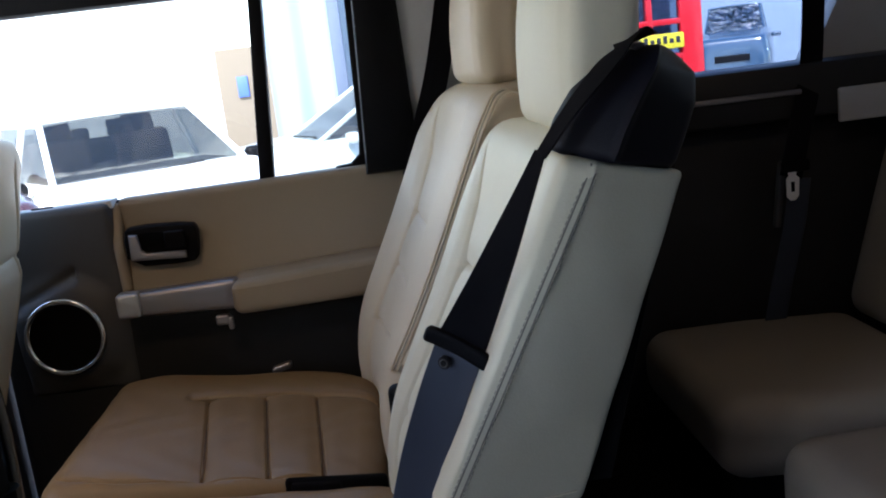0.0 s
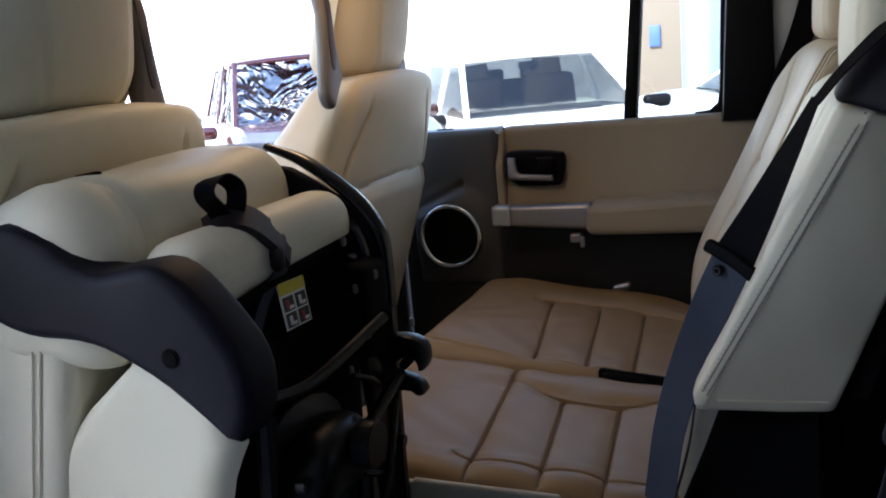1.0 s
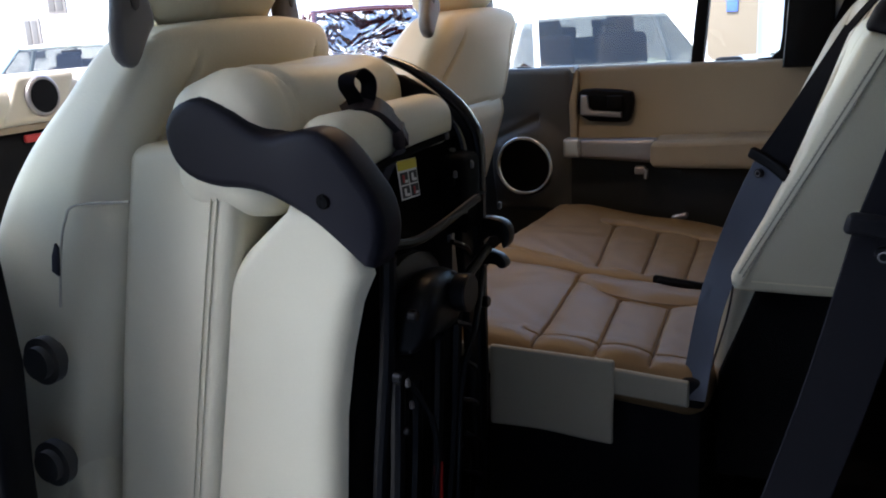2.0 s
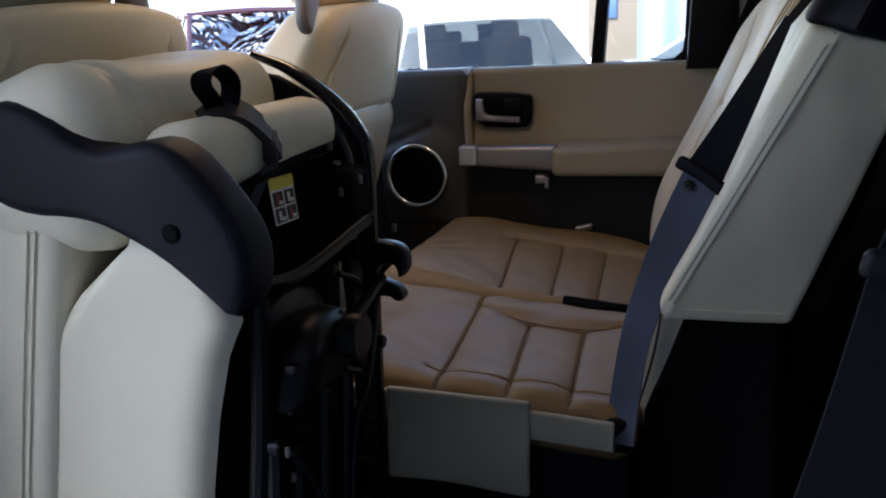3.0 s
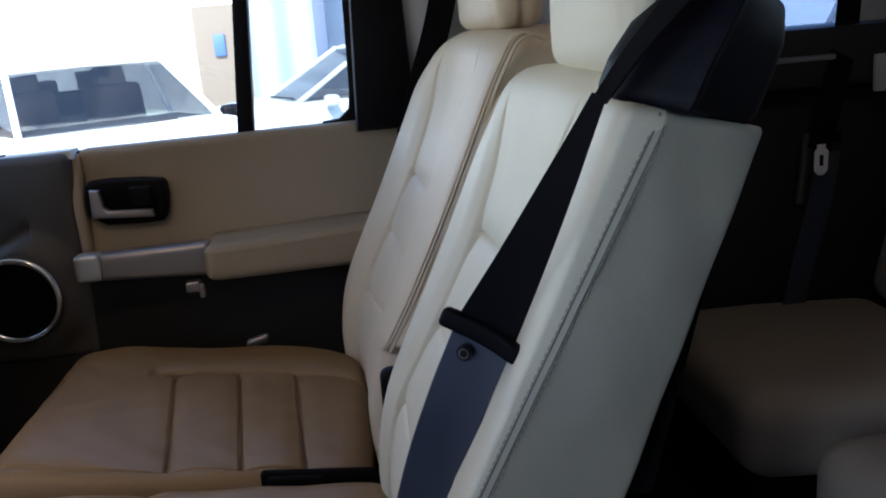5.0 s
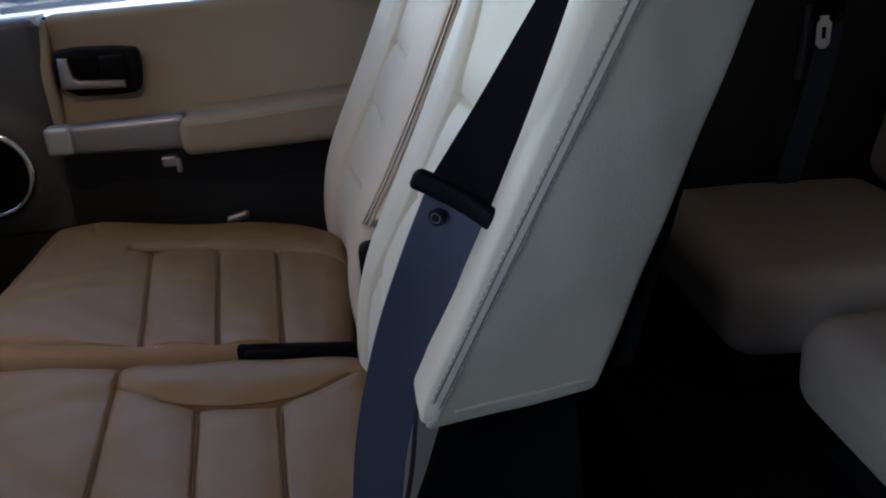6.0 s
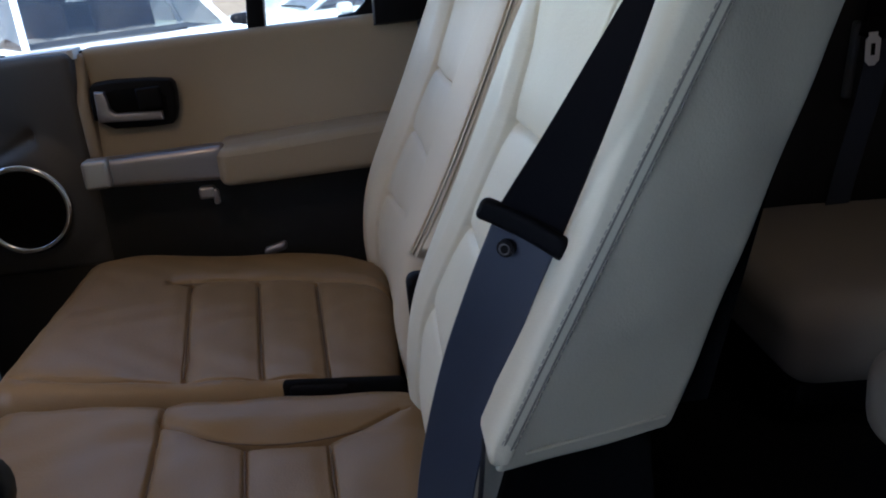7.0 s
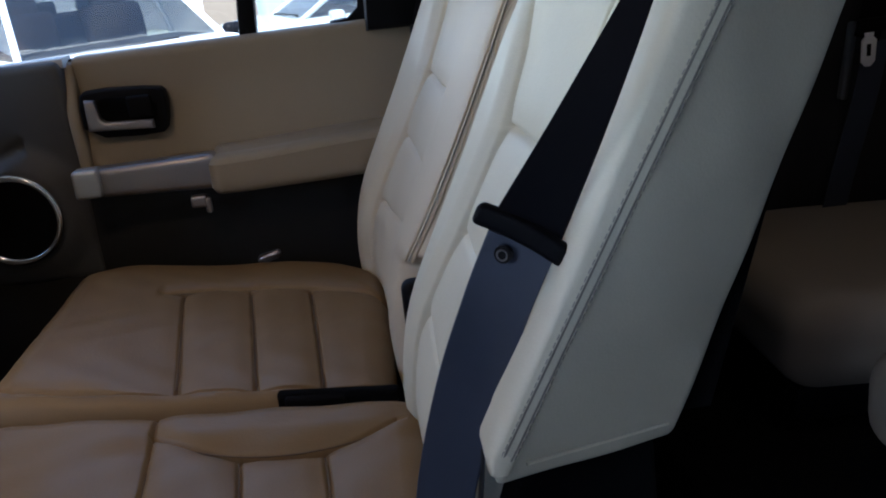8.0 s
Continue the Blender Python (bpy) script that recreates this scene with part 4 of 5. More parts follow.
part("cross_tube", tube([(-0.225, 0.19, 1.21), (-0.205, 0.30, 1.225), (-0.20, 0.44, 1.265)], 0.007), STEEL, fold)
part("motor", rbox((0.070, 0.13, 0.085), 0.032, (6, 8, 8), lambda p: np.stack([p[:, 0] - 0.215 + 0.15 * p[:, 2], p[:, 1] + 0.265 + 0.2 * p[:, 2], p[:, 2] + 1.235 - 3 * p[:, 1] ** 2], 1)), STEEL, fold, "black latch housing")
part("motor_cap", disc((-0.168, 0.285, 1.25), 0.024, 0.02, "x"), STEEL, fold)
part("latch_hook", prism([(-0.240, 1.286), (-0.238, 1.302), (-0.205, 1.307), (-0.182, 1.304), (-0.171, 1.295), (-0.169, 1.280), (-0.174, 1.266), (-0.183, 1.262), (-0.184, 1.274), (-0.190, 1.280), (-0.205, 1.278), (-0.216, 1.262), (-0.236, 1.260)], 0.448, 0.470, "y", 0.004, 2, 1), STEEL, fold, "gloss black floor latch hook")
part("latch_hook", prism([(-0.226, 1.262), (-0.190, 1.256), (-0.178, 1.246), (-0.176, 1.236), (-0.186, 1.232), (-0.196, 1.240), (-0.222, 1.236)], 0.448, 0.468, "y", 0.003, 2, 1), STEEL, fold)
for bx, by, bz, br in ((-0.252, 0.455, 1.396, 0.009), (-0.235, 0.41, 1.365, 0.008), (-0.195, 0.20, 1.245, 0.007), (-0.20, 0.165, 1.18, 0.008), (-0.21, 0.19, 1.10, 0.006), (-0.235, 0.45, 1.36, 0.014), (-0.19, 0.40, 1.20, 0.008)):
    part("bolt", disc((bx, by, bz), br, 0.012, "x", 20), STEEL if br < 0.0085 else CHROME, fold)
part("bracket", rbox((0.04, 0.06, 0.11), 0.012, (3, 4, 6), lambda p: p + np.array([-0.235, 0.435, 1.345])), DEEPBLACK, fold)
for y0, z0, z1 in ((0.19, 0.80, 1.17), (0.235, 0.80, 1.15), (0.30, 0.80, 1.18), (0.36, 0.82, 1.20)):
    part("strut", tube([(-0.215, y0, z1), (-0.225, y0 - 0.01, (z0 + z1) / 2), (-0.245, y0 - 0.02, z0)], 0.009, 8), STEEL, fold)
part("release_strap", strap([(-0.205, 0.262, 1.02), (-0.21, 0.262, 0.93), (-0.22, 0.26, 0.80)], [(0.2, 1, 0)] * 3, 0.016, 0.002), REDSTRAP, fold, "red release strap")
loop = part("strap_loop", strap([(-0.292, 0.272, 1.474), (-0.290, 0.260, 1.492), (-0.288, 0.242, 1.508), (-0.286, 0.243, 1.519), (-0.284, 0.262, 1.524), (-0.282, 0.282, 1.512), (-0.282, 0.281, 1.495), (-0.286, 0.273, 1.476)], [(1, 0.4, 0.2)] * 8, 0.020, 0.002), BELT, fold, "black webbing pull loop")
part("strap_band", strap([(-0.304, 0.256, 1.474), (-0.288, 0.266, 1.4835), (-0.268, 0.280, 1.478), (-0.252, 0.296, 1.455), (-0.2465, 0.304, 1.436)], [(-0.45, 0.8, 0.3)] * 5, 0.046, 0.007), DARKSTRAP, fold, "dark webbing over the padded end")
part("strap_end", rbox((0.018, 0.048, 0.026), 0.0085, (6, 6, 6), lambda p: np.stack([p[:, 0] - 0.252 - 0.5 * p[:, 1], p[:, 1] + 0.297, p[:, 2] + 1.444 + 0.25 * p[:, 1]], 1)), DARKSTRAP, fold, "dark padded end of the strap")
part("strap_tail", strap([(-0.246, 0.298, 1.430), (-0.252, 0.272, 1.41), (-0.257, 0.250, 1.375), (-0.257, 0.246, 1.336), (-0.255, 0.248, 1.27)], [(0.1, 1, 0.1)] * 5, 0.016, 0.0015), INKNAVY, fold)
# Small studs in paler grey, painting the glints on the black underside.
for bx, by, bz in ((-0.245, 0.42, 1.425), (-0.228, 0.405, 1.375), (-0.215, 0.43, 1.385), (-0.20, 0.185, 1.165), (-0.205, 0.20, 1.13), (-0.19, 0.215, 1.235), (-0.20, 0.32, 1.02), (-0.205, 0.205, 1.20), (-0.188, 0.30, 1.268), (-0.178, 0.435, 1.328), (-0.20, 0.37, 1.335), (-0.215, 0.35, 1.30)):
    part("glint_stud", rbox((0.006, 0.007, 0.011), 0.003, (2, 2, 2), lambda p: p + np.array([bx, by, bz])), HANDLEGREY, fold, "small pale grey stud standing for a glint")
for k in range(7):
    zz = 1.30 - 0.055 * k
    part("spring", tube([(-0.205, 0.335 + 0.012 * (k % 2), zz), (-0.198, 0.36, zz - 0.012), (-0.205, 0.39, zz - 0.03)], 0.004, 6, 8), STEEL, fold)
part("gear_plate", prism([(0.20, 1.29), (0.27, 1.305), (0.33, 1.285), (0.355, 1.235), (0.33, 1.18), (0.26, 1.16), (0.205, 1.19)], -0.238, -0.226, "x", 0.003, 2, 1), STEEL, fold)
part("side_plate", prism([(0.40, 1.33), (0.47, 1.35), (0.485, 1.20), (0.475, 0.85), (0.43, 0.85), (0.42, 1.15)], -0.236, -0.222, "x", 0.004, 2, 1), STEEL, fold)
part("cable", tube([(-0.205, 0.20, 1.16), (-0.19, 0.23, 1.08), (-0.195, 0.225, 0.96), (-0.21, 0.215, 0.82)], 0.004, 8), STEEL, fold)
part("cable", tube([(-0.20, 0.42, 1.24), (-0.19, 0.36, 1.17), (-0.195, 0.32, 1.10), (-0.21, 0.31, 0.85)], 0.005, 8), STEEL, fold)
# warning label on the pan: yellow head, four small pictures as plain blocks
LB = Vector((-0.2540, 0.318, 1.384))


def label_patch(name, y0, y1, z0, z1, mat, lift, parent, label=""):
    bm = bmesh.new()
    ys, zs = Vector((0, 1.05, -0.05)), Vector((0.02, -0.17, 0.72))
    vs = [bm.verts.new(LB + ys * a + zs * b + Vector((d, 0, 0))) for d in (lift, lift + 0.0006) for a, b in ((y0, z0), (y1, z0), (y1, z1), (y0, z1))]
    for q in ((0, 1, 2, 3), (4, 5, 6, 7), (0, 1, 5, 4), (1, 2, 6, 5), (2, 3, 7, 6), (3, 0, 4, 7)):
        bm.faces.new([vs[i] for i in q])
    bmesh.ops.recalc_face_normals(bm, faces=bm.faces[:])
    return part(name, bm, mat, parent, label)


lab = label_patch("warning_label", -0.024, 0.024, -0.036, 0.036, PAPER, 0.0, fold, "yellow and white warning label with small pictures")
label_patch("label_head", -0.024, 0.024, 0.018, 0.036, YELLOW, 0.001, lab)
for i, a in enumerate((-0.021, 0.002)):
    for j, b in enumerate((-0.033, -0.008)):
        label_patch("picture", a, a + 0.019, b, b + 0.022, INKBLACK, 0.001, lab)
        label_patch("picture_mark", a + 0.004, a + 0.009, b + 0.004, b + 0.018, INKRED if (i + j) % 2 else PAPER, 0.002, lab)
        label_patch("picture_mark", a + 0.008, a + 0.016, b + 0.003, b + 0.008, PAPER, 0.002, lab)

# ---- front seats ----


def front_seat(name_label, cy, base, c, hide):
    """Front seat seen from behind: broad shell, rounded shoulders, head restraint with a grab bar each side."""
    s = thing("front_seat", base, name_label, "car seat", "front seats")

    def fn(p):
        v = (p[:, 2] + 0.40) / 0.80
        z = p[:, 2] + 1.188
        side = np.abs(p[:, 1]) / 0.275
        w = 0.955 - 0.17 * smooth(0.70, 1.0, v) ** 1.4 - 0.03 * smooth(0.5, 0.0, v)
        back = p[:, 0] > 0.02
        x = p[:, 0] * (1 - 0.45 * smooth(0.6, 1.0, v)) - 0.585 + 0.045 * smooth(0.6, 1.0, v) - 0.27 * (1 - v)
        x = x - 0.030 * side ** 2.2 * np.clip(p[:, 0] / 0.25 + 0.5, 0, 1)
        edge = 0.205 - 0.05 * smooth(0.75, 1.0, v)
        g = 2.2 * groove(np.abs(np.abs(p[:, 1]) - edge), 0.005) * smooth(0.30, 0.36, v) * (1 - smooth(0.93, 0.95, v))
        low = 0.742 - 0.06 * np.abs(p[:, 1])
        x = np.where(p[:, 0] > 0.06, x - 0.0045 * g - 0.006 * groove(np.abs(v - low), 0.006) + 0.010 * smooth(low, low - 0.05, v), x)
        z = z + 0.008 - 0.022 * side ** 2 * smooth(0.8, 1.0, v)
        return np.stack([x, p[:, 1] * w + cy, z], 1)
    part("backrest", rbox((0.25, 0.55, 0.80), 0.06, (10, 90, 110), fn), hide, s)

    def hd(p):
        v = (p[:, 2] + 0.13) / 0.26
        x = p[:, 0] - 0.575 + 0.05 * v - 0.03 * (np.abs(p[:, 1]) / 0.15) ** 2 * np.clip(p[:, 0] / 0.065 + 0.5, 0, 1)
        y = p[:, 1] * (1 - 0.36 * smooth(0.15, 1.15, v) - 0.05 * smooth(0.2, 0, v))
        facet = np.clip(np.abs(p[:, 1]) - 0.080 + 0.020 * (1 - v) ** 2, 0, 1)
        x -= (0.004 * groove(np.abs(np.abs(p[:, 1]) - 0.080 + 0.020 * (1 - v) ** 2), 0.004) + 0.55 * facet) * (p[:, 0] > 0.03)
        return np.stack([x, y + cy, p[:, 2] + 1.715], 1)
    part("headrest", rbox((0.13, 0.288, 0.26), 0.045, (8, 50, 20), hd), hide, s)
    for sg in (-1, 1):
        w = 1.0 if sg < 0 else 0.84
        out = [(-0.196, 1.84), (-0.204, 1.76), (-0.209, 1.68), (-0.217, 1.62), (-0.227, 1.577), (-0.222, 1.553), (-0.206, 1.541), (-0.194, 1.546), (-0.176, 1.574), (-0.158, 1.594), (-0.170, 1.63), (-0.177, 1.675), (-0.170, 1.76), (-0.162, 1.84)]
        bar = prism([(c + sg * -a * w, z) for a, z in out], -0.526, -0.503, "x", 0.009, 4, 1)
        for v in bar.verts:
            v.co.x += -0.35 * max(0.0, v.co.z - 1.70) ** 1.2 - (0.0 if sg < 0 else 0.03)
        grab = part("grab_bar", bar, HANDLEGREY, s, "moulded grey grab bar")
        inset = prism([(c + sg * -a * w, z) for a, z in ((-0.190, 1.82), (-0.199, 1.72), (-0.204, 1.63), (-0.198, 1.605), (-0.186, 1.612), (-0.183, 1.68), (-0.176, 1.82))], -0.505, -0.5015, "x", 0.001, 2, 1)
        for v in inset.verts:
            v.co.x += -0.35 * max(0.0, v.co.z - 1.70) ** 1.2 - (0.0 if sg < 0 else 0.03)
        part("bar_inset", inset, PLUMTRIM, grab, "dark brown channel in the bar")
    part("cushion", rbox((0.52, 0.50, 0.20), 0.05, (6, 8, 5), lambda p: p + np.array([-0.93, cy, 0.98])), hide, s)
    part("base", box(-1.15, -0.72, cy - 0.21, cy + 0.21, 0.70, 0.90, 0.02), BLACK, s)
    return s


fs_far = front_seat("cream leather front seat on the far side, seen from behind, warm light in its colour", 1.190, (-0.80, 1.190, 0.70), 1.125, WARMCREAM)
fs_near = front_seat("cream leather front seat beside the tumbled rear seat", 0.365, (-0.80, 0.365, 0.70), 0.335, CREAM)
part("lumbar_knob", disc((-0.676, 0.078, 1.176), 0.032, 0.034, "y", 32, 0.010), GREYTRIM, fs_near, "round grey lumbar knob")
part("lumbar_knob", disc((-0.690, 0.078, 1.027), 0.032, 0.034, "y", 32, 0.010), GREYTRIM, fs_near, "round grey lumbar knob")
part("side_seam", tube([(-0.640, 0.084, 1.25), (-0.622, 0.0835, 1.325), (-0.606, 0.0835, 1.365), (-0.585, 0.084, 1.384), (-0.50, 0.086, 1.392)], 0.0016, 6), STITCH, fs_near)
part("tag", prism([(-0.628, 1.302), (-0.618, 1.296), (-0.612, 1.333), (-0.616, 1.338), (-0.624, 1.322)], 0.070, 0.074, "y", 0.0005), INKNAVY, fs_near, "small dark blue cloth tag")
for vy in (0.575, 1.40):
    part("air_vent", ring_mesh((-1.183, vy, 1.472), 0.034, 0.006, "x"), SILVER, dash, "bright ringed round air vent")
    part("vent_core", disc((-1.186, vy, 1.472), 0.032, 0.02, "x"), BLACK, dash)
part("trim_strip", box(-1.202, -1.193, 0.12, 1.44, 1.408, 1.420, 0.002), TRIM, dash, "thin beige trim strip")
for vy in (0.575, 1.40):
    part("vent_pod", rbox((0.03, 0.15, 0.092), 0.014, (3, 6, 5), lambda p: np.stack([p[:, 0] - 1.202, p[:, 1] + vy + 0.5 * p[:, 2], p[:, 2] + 1.470], 1)), CREAMDASH, dash, "cream vent surround")
part("hazard_lamp", rbox((0.01, 0.05, 0.015), 0.004, (2, 3, 2), lambda p: p + np.array([-1.196, 0.553, 1.394])), INKRED, dash, "small red marked switch")
part("glove_panel", box(-1.205, -1.195, 0.10, 0.50, 1.10, 1.20, 0.004), HANDLEGREY, dash)

# ---- third row ----


def third_seat(cy, y0, y1, dx=0.0, dz=0.0):
    s = thing("third_row_seat", (0.78, cy, 0.86), "cream leather third row seat, upright, its deep shade put into the colour", "car seat", "third row seats")

    def cu(p):
        x, y = p[:, 0] + 0.80 + dx, p[:, 1] + (y0 + y1) / 2
        z = p[:, 2] + 0.995 + dz - 0.05 * (x - 0.75) - 0.02 * smooth(0.1, -0.2, p[:, 0]) * (p[:, 2] < 0)
        w = 1 - 0.10 * smooth(0.0, -0.21, p[:, 0])
        return np.stack([x, (y - (y0 + y1) / 2) * w + (y0 + y1) / 2, z], 1)
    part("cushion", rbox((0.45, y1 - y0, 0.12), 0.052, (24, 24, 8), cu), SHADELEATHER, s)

    def bk(p):
        v = (p[:, 2] + 0.27) / 0.54
        return np.stack([p[:, 0] + 1.06 + dx + 0.14 * v, p[:, 1] * (1 - 0.12 * v ** 3) + cy, p[:, 2] + 1.30 + dz], 1)
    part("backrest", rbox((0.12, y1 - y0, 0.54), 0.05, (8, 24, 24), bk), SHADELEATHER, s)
    part("base", box(0.60 + dx, 0.95 + dx, y0 + 0.06, y1 - 0.06, 0.86, 0.925, 0.02), BLACK, s)
    return s


third_seat(1.25, 1.005, 1.490)
third_seat(0.74, 0.49, 0.980, 0.045, -0.012)
belt_t = thing("seat_belt", (0.93, 1.48, 1.0), "dark third row seat belt with a bright steel tongue", "seat belt", "seat belts")
part("upper_webbing", strap([(0.978, 1.485, 1.86), (0.943, 1.450, 1.55), (0.903, 1.425, 1.42), (0.878, 1.415, 1.335)], [(1, 0.1, 0)] * 4, 0.047), BELT, belt_t)
part("lower_webbing", strap([(0.898, 1.420, 1.33), (0.886, 1.425, 1.24), (0.858, 1.43, 1.12), (0.833, 1.44, 0.98)], [(1, 0.1, 0.1)] * 4, 0.047), BELTSHEEN, belt_t, "grey-blue hanging webbing")
part("tongue_cover", rbox((0.055, 0.012, 0.022), 0.005, (4, 2, 3), lambda p: p + np.array([0.883, 1.405, 1.357])), BLACK, belt_t)
part("tongue_plate", prism([(0.875 + 0.75 * (x - 0.960), z + 0.022) for x, z in ((0.948, 1.330), (0.972, 1.330), (0.970, 1.318), (0.978, 1.312), (0.976, 1.278), (0.966, 1.270), (0.954, 1.270), (0.944, 1.278), (0.944, 1.312), (0.951, 1.318))], 1.402, 1.405, "y", 0.0006), NICKEL, belt_t, "bright steel tongue plate")
part("tongue_hole", box(0.8715, 0.8785, 1.4008, 1.4018, 1.309, 1.328, 0.0003), BLACK, belt_t)
belt_e = thing("trim_bar", (0.90, 1.46, 1.2), "narrow grey upright trim bar on the dark side panel", "trim")
part("bar", rbox((0.012, 0.02, 0.13), 0.005, (2, 2, 6), lambda p: np.stack([p[:, 0] + 0.885 + 0.12 * p[:, 2], p[:, 1] + 1.485, p[:, 2] + 1.29], 1)), HANDLEGREY, belt_e)

# interior lamp, lit because the door stands open
lamp = thing("dome_lamp", (-0.42, 0.78, 1.885), "small lit courtesy lamp in the headliner", "lamp")
GLOW = bpy.data.materials.new("lit_lamp_lens")
GLOW.use_nodes = True
GLOW.node_tree.nodes["Principled BSDF"].inputs["Emission Color"].default_value = (1.0, 0.72, 0.42, 1)
GLOW.node_tree.nodes["Principled BSDF"].inputs["Emission Strength"].default_value = 1.5
part("lens", rbox((0.16, 0.09, 0.014), 0.006, (4, 4, 2), lambda p: p + np.array([-0.42, 0.78, 1.893])), GLOW, lamp)
part("frame", ring_mesh((-0.42, 0.78, 1.896), 0.001, 0.0005, "y", 8, 4), HANDLEGREY, lamp)
bulb = new("courtesy_light", bpy.data.lights.new("courtesy_light", "AREA"))
bulb.data.shape, bulb.data.size, bulb.data.size_y = "RECTANGLE", 0.15, 0.08
bulb.data.energy, bulb.data.color = 0.10, (1.0, 0.62, 0.32)
bulb.matrix_world = look((-0.42, 0.78, 1.880), (-0.42, 0.7801, 0))

lamp_b = thing("dome_lamp", (0.72, 0.78, 1.885), "small lit courtesy lamp in the headliner over the third row", "lamp")
part("lens", rbox((0.12, 0.08, 0.014), 0.006, (4, 4, 2), lambda p: p + np.array([0.72, 0.78, 1.893])), GLOW, lamp_b)
bulb_b = new("courtesy_light_rear", bpy.data.lights.new("courtesy_light_rear", "AREA"))
bulb_b.data.shape, bulb_b.data.size, bulb_b.data.size_y = "RECTANGLE", 0.10, 0.07
bulb_b.data.energy, bulb_b.data.color = 0.009, (1.0, 0.94, 0.86)
bulb_b.matrix_world = look((0.72, 0.78, 1.880), (0.72, 0.7801, 0))

# ---- outside ----


def car(name, label, paint, group="parked cars", tall=1.52, belt_z=0.95, mirror=None, pane_glass=None):
    """A parked car, nose towards -y, standing at the origin."""
    c = thing(name, (0, 0, 0), label, "car", group)
    k = tall / 1.5

    def hull(p):
        v = (p[:, 2] + 0.32) / 0.64
        y = p[:, 1] * (1 - 0.03 * v)
        x = p[:, 0] * (1 - 0.07 * smooth(0.6, 1.0, v)) * (1 - 0.10 * smooth(1.7, 2.1, np.abs(p[:, 1])))
        z = 0.28 + v * (belt_z - 0.28) - 0.13 * smooth(-1.0, -2.1, p[:, 1]) * v
        return np.stack([x, y, z], 1)
    part("body", rbox((1.80, 4.2, 0.64 * k), 0.13, (10, 24, 6), hull), paint, c)

    part("roof", rbox((1.30, 1.6, 0.06), 0.028, (8, 8, 2), lambda p: np.stack([p[:, 0], p[:, 1] + 0.72, p[:, 2] + 1.48 * k - 0.03 * (p[:, 0] / 0.65) ** 2], 1)), paint, c)
    # windscreen and side glass as one thin greenhouse, with painted pillars
    zb, zt = belt_z - 0.02, 1.47 * k
    corners = {"fl": ((-0.74, -0.83, zb), (-0.60, -0.06, zt)), "fr": ((0.74, -0.83, zb), (0.60, -0.06, zt)), "rl": ((-0.76, 1.75, zb), (-0.60, 1.48, zt)), "rr": ((0.76, 1.75, zb), (0.60, 1.48, zt)),
               "ml": ((-0.78, 0.35, zb), (-0.63, 0.40, zt)), "mr": ((0.78, 0.35, zb), (0.63, 0.40, zt))}
    for a, b in corners.values():
        part("pillar", tube([a, b], 0.026, 8, 4), paint, c)
    for a, b in (("fl", "fr"), ("rl", "rr"), ("fl", "ml"), ("fr", "mr"), ("ml", "rl"), ("mr", "rr")):
        bm = bmesh.new()
        q = [Vector(v) for v in (corners[a][0], corners[b][0], corners[b][1], corners[a][1])]
        nrm = (q[1] - q[0]).cross(q[3] - q[0]).normalized() * 0.004
        vs = [bm.verts.new(v + s * nrm) for s in (1, -1) for v in q]
        for f in ((0, 1, 2, 3), (7, 6, 5, 4), (0, 4, 5, 1), (1, 5, 6, 2), (2, 6, 7, 3), (3, 7, 4, 0)):
            bm.faces.new([vs[i] for i in f])
        pane = part("windscreen" if a + b == "flfr" else "window", bm, pane_glass or SCREEN, c, "dark tinted car glass")
        pane.visible_shadow = False
    part("cabin_floor", box(-0.7, 0.7, -0.7, 1.6, 0.55 * k, 0.70 * k, 0.02), SEATDARK, c, "dark car interior")
    for sx in (-0.36, 0.36):
        part("seat_back", rbox((0.50, 0.16, 0.56), 0.06, (5, 3, 5), lambda p: np.stack([p[:, 0] + sx, p[:, 1] + 0.55 + 0.2 * p[:, 2], p[:, 2] + belt_z], 1)), SEATDARK, c)
        part("head_restraint", rbox((0.30, 0.10, 0.20), 0.05, (4, 3, 4), lambda p: np.stack([p[:, 0] * (1 - 0.6 * p[:, 2]) + sx, p[:, 1] + 0.64, p[:, 2] + belt_z + 0.335], 1)), SEATDARK, c)
        part("headlamp", rbox((0.34, 0.10, 0.16), 0.04, (5, 3, 4), lambda p: np.stack([p[:, 0] + sx * 1.75, p[:, 1] - 1.98 + 0.3 * np.abs(p[:, 0]), p[:, 2] + 0.66 * k], 1)), LAMP, c)
        part("door_mirror", rbox((0.24, 0.12, 0.11), 0.045, (4, 3, 4), lambda p: np.stack([p[:, 0] + sx * 2.72, p[:, 1] - 0.55, p[:, 2] + belt_z + 0.0], 1)), mirror or paint, c)
    part("dashboard", rbox((1.36, 0.55, 0.10), 0.04, (8, 5, 3), lambda p: p + np.array([0, -0.42, belt_z - 0.03])), SEATGREY, c, "dark grey dashboard")
    part("rear_bench", rbox((1.30, 0.18, 0.50), 0.06, (8, 3, 5), lambda p: np.stack([p[:, 0], p[:, 1] + 1.30 + 0.2 * p[:, 2], p[:, 2] + belt_z - 0.02], 1)), SEATDARK, c)
    for hx in (-0.42, 0.0, 0.42):
        part("head_restraint", rbox((0.24, 0.09, 0.14), 0.04, (4, 3, 4), lambda p: np.stack([p[:, 0] + hx, p[:, 1] + 1.40, p[:, 2] + belt_z + 0.27], 1)), SEATDARK, c)
    part("rear_view_mirror", rbox((0.22, 0.03, 0.06), 0.012, (4, 2, 2), lambda p: p + np.array([0, -0.12, 1.40 * k])), BLACK, c)
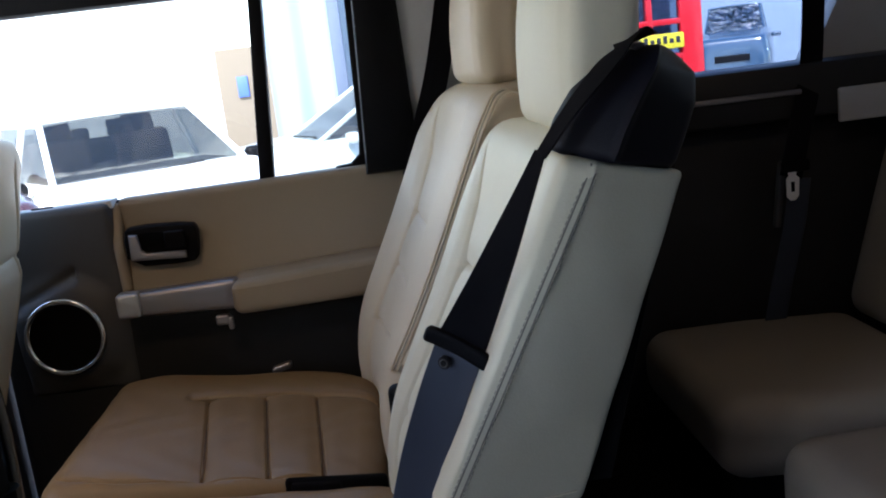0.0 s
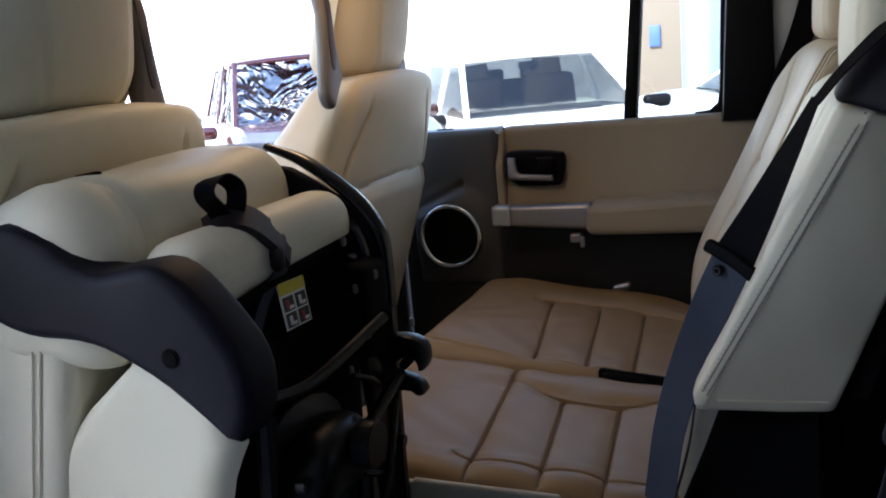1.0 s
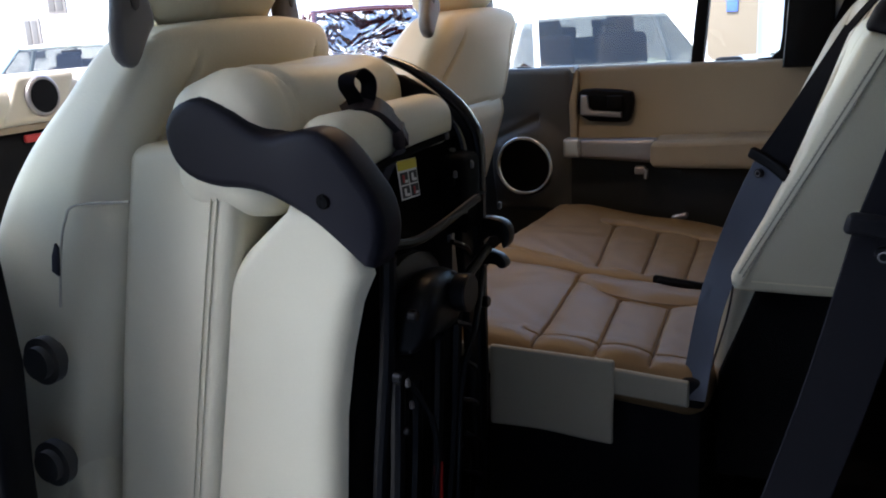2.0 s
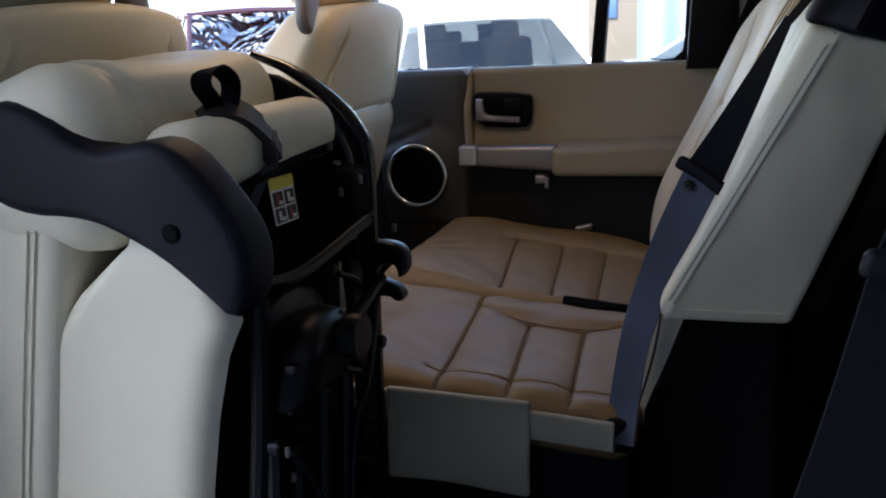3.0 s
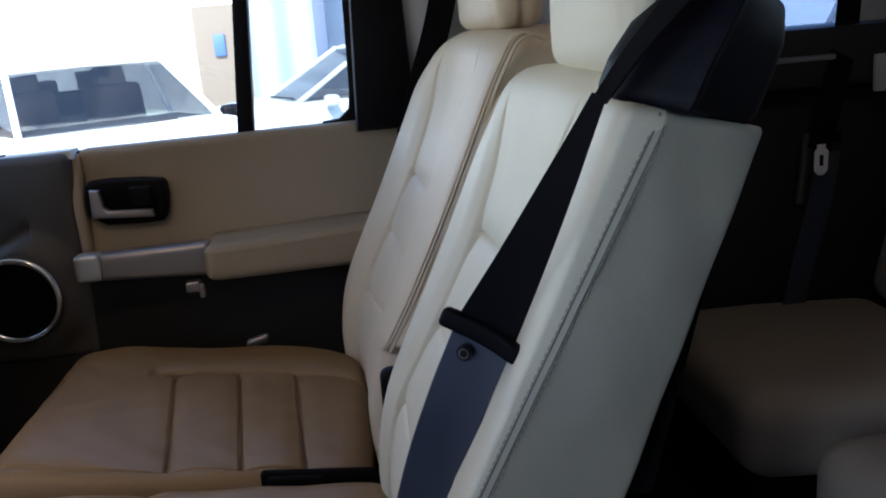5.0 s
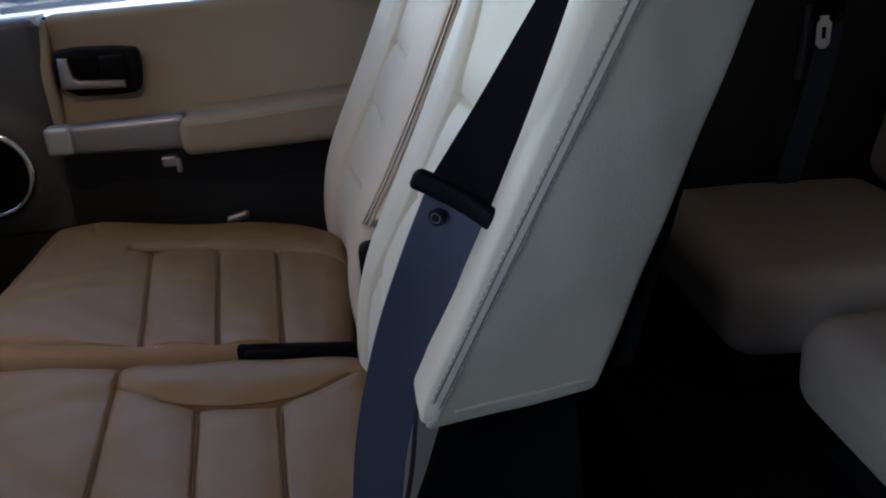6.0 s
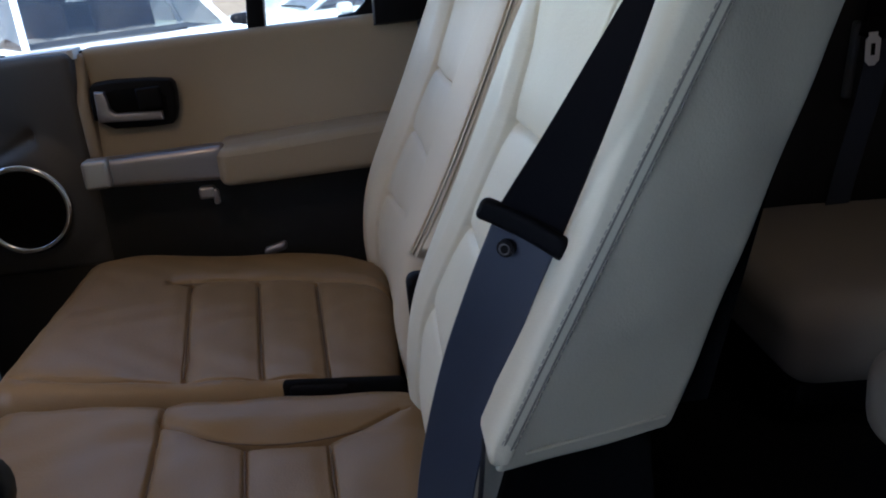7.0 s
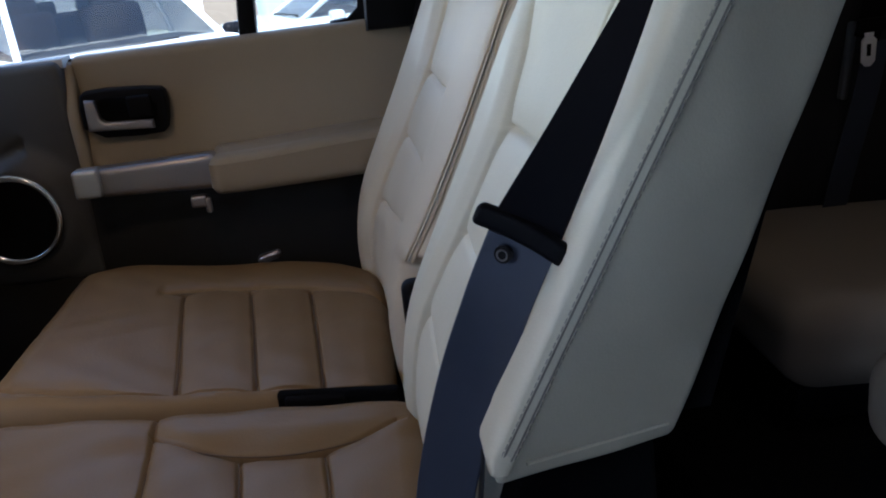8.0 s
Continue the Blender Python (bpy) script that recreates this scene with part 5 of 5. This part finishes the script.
    part("wiper", tube([(-0.5, -0.86, belt_z), (0.4, -0.80, belt_z + 0.015)], 0.010, 6), BLACK, c)
    part("grille", rbox((0.8, 0.06, 0.16), 0.02, (5, 2, 3), lambda p: p + np.array([0, -2.08, 0.60 * k])), BLACK, c)
    part("bumper", rbox((1.7, 0.16, 0.22), 0.06, (8, 3, 4), lambda p: p + np.array([0, -2.06, 0.38])), paint, c)
    for sx in (-0.80, 0.80):
        for sy in (-1.32, 1.30):
            wh = part("wheel", ring_mesh((sx, sy, 0.33), 0.24, 0.09, "x", 28, 10, 1.1), RUBBER, c, "black tyre")
            part("rim", disc((sx, sy, 0.33), 0.19, 0.14, "x", 24, 0.01), SILVER, wh)
    return c


white = car("parked_car", "white car parked facing the side window", WHITE, tall=1.55, belt_z=1.06, mirror=BLACK)
white.matrix_basis = pose(-2.03, 7.45, 0, 0, 0, 31)
red = car("parked_car", "dark red car parked with bright reflections on its glass", REDPAINT, tall=1.70, belt_z=1.12, pane_glass=SHINY)
red.matrix_basis = pose(-4.0, 6.9, 0, 0, 0, 40)
pale = car("parked_car", "pale silver-green car parked by the curtain", SILVERPAINT, tall=1.48, belt_z=1.0)
pale.matrix_basis = pose(0.14, 9.6, 0, 0, 0, -75)
blue = car("parked_car", "dark blue car with bright headlamps", BLUEPAINT, tall=2.1, belt_z=1.28, pane_glass=SHINY)
blue.matrix_basis = pose(9.5, 22.8, 0, 0, 0, -25)
dist = car("parked_car", "silver car parked farther away", SILVERPAINT, tall=1.5)
dist.matrix_basis = pose(-7.7, 6.7, 0, 0, 0, 25)

office = thing("building", (-16.0, 14.6, 0), "white rendered building with small dark windows", "building")
part("wall", box(-24, -11.0, 14.5, 20, 0, 6, 0.03), WALLWHITE, office)
for wx, wz, ww, wh in ((-16.75, 2.05, 0.55, 0.55), (-14.85, 2.2, 0.75, 0.6), (-19.0, 2.1, 0.6, 0.6), (-12.8, 2.1, 0.6, 0.6), (-17.6, 1.1, 0.5, 0.9)):
    w = part("window", box(wx, wx + ww, 14.44, 14.50, wz, wz + wh, 0.01), HANDLEGREY, office)
    part("pane", box(wx + 0.06, wx + ww / 2 - 0.03, 14.425, 14.44, wz + 0.06, wz + wh - 0.06, 0.005), GREYTRIM, w)
    part("pane", box(wx + ww / 2 + 0.03, wx + ww - 0.06, 14.425, 14.44, wz + 0.06, wz + wh - 0.06, 0.005), GREYTRIM, w)
structure("building_wall", box(-30, -9.0, 26, 26.6, 0, 7, 0.02), WALLWHITE, "pale rendered building front", "wall")
house = thing("building", (-2.2, 17.5, 0), "beige rendered building with a small blue sign", "building")
part("wall", box(-2.70, -1.35, 17.0, 18.0, 0, 2.28, 0.02), WALLBEIGE, house)
part("sign", box(-2.36, -2.16, 16.95, 17.0, 1.38, 1.76, 0.01), SIGNBLUE, house, "small blue sign")
curtain = thing("curtain", (-0.735, 11.5, 0), "pale blue-white hanging curtain in folds", "curtain")


def folds(p):
    return np.stack([p[:, 0] - 0.735, p[:, 1] + 11.5 + 0.05 * np.sin(p[:, 0] * 14), p[:, 2] + 2.0], 1)


part("cloth", rbox((0.85, 0.03, 4.0), 0.012, (90, 2, 4), folds), CLOTHBLUE, curtain)
structure("wall_booth", box(-0.20, 2.2, 12.2, 12.4, 0, 5, 0.02), CLOTHBLUE, "pale wall behind the column", "wall")
structure("column", box(-0.34, -0.18, 11.45, 11.65, 0, 4, 0.02), COLUMN, "blue-grey painted column", "column")
booth = thing("glazed_booth", (3.3, 8.0, 0), "bright red framed glazed booth with a yellow sign", "booth")
for x, wide in ((2.225, 0.06), (2.50, 0.05), (2.79, 0.19)):
    part("post", box(x, x + wide, 7.5, 7.6, 0, 2.6, 0.01), REDGLOSS, booth)
for z in (0.3, 0.9, 1.40, 1.69, 2.05, 2.50):
    part("rail", box(2.23, 2.97, 7.505, 7.595, z, z + 0.05, 0.01), REDGLOSS, booth)
part("pane", box(2.25, 2.95, 7.54, 7.56, 0.3, 2.5, 0), TINT, booth).visible_shadow = False
part("sign", box(2.31, 2.80, 7.46, 7.50, 1.49, 1.62, 0.01), YELLOW, booth, "yellow sign with dark marks")
for i in range(8):
    part("sign_mark", box(2.335 + i * 0.056, 2.370 + i * 0.056, 7.456, 7.46, 1.535, 1.575 + 0.012 * (i % 3), 0.001), INKBLACK, booth)
part("panel", box(2.27, 2.84, 7.9, 7.95, 0.3, 2.5, 0.01), COLUMN, booth, "blue-grey panel behind the panes")
structure("building_far", box(1.0, 30, 32, 33, 0, 9, 0.05), CLOTHBLUE, "pale blue-grey building front", "wall")
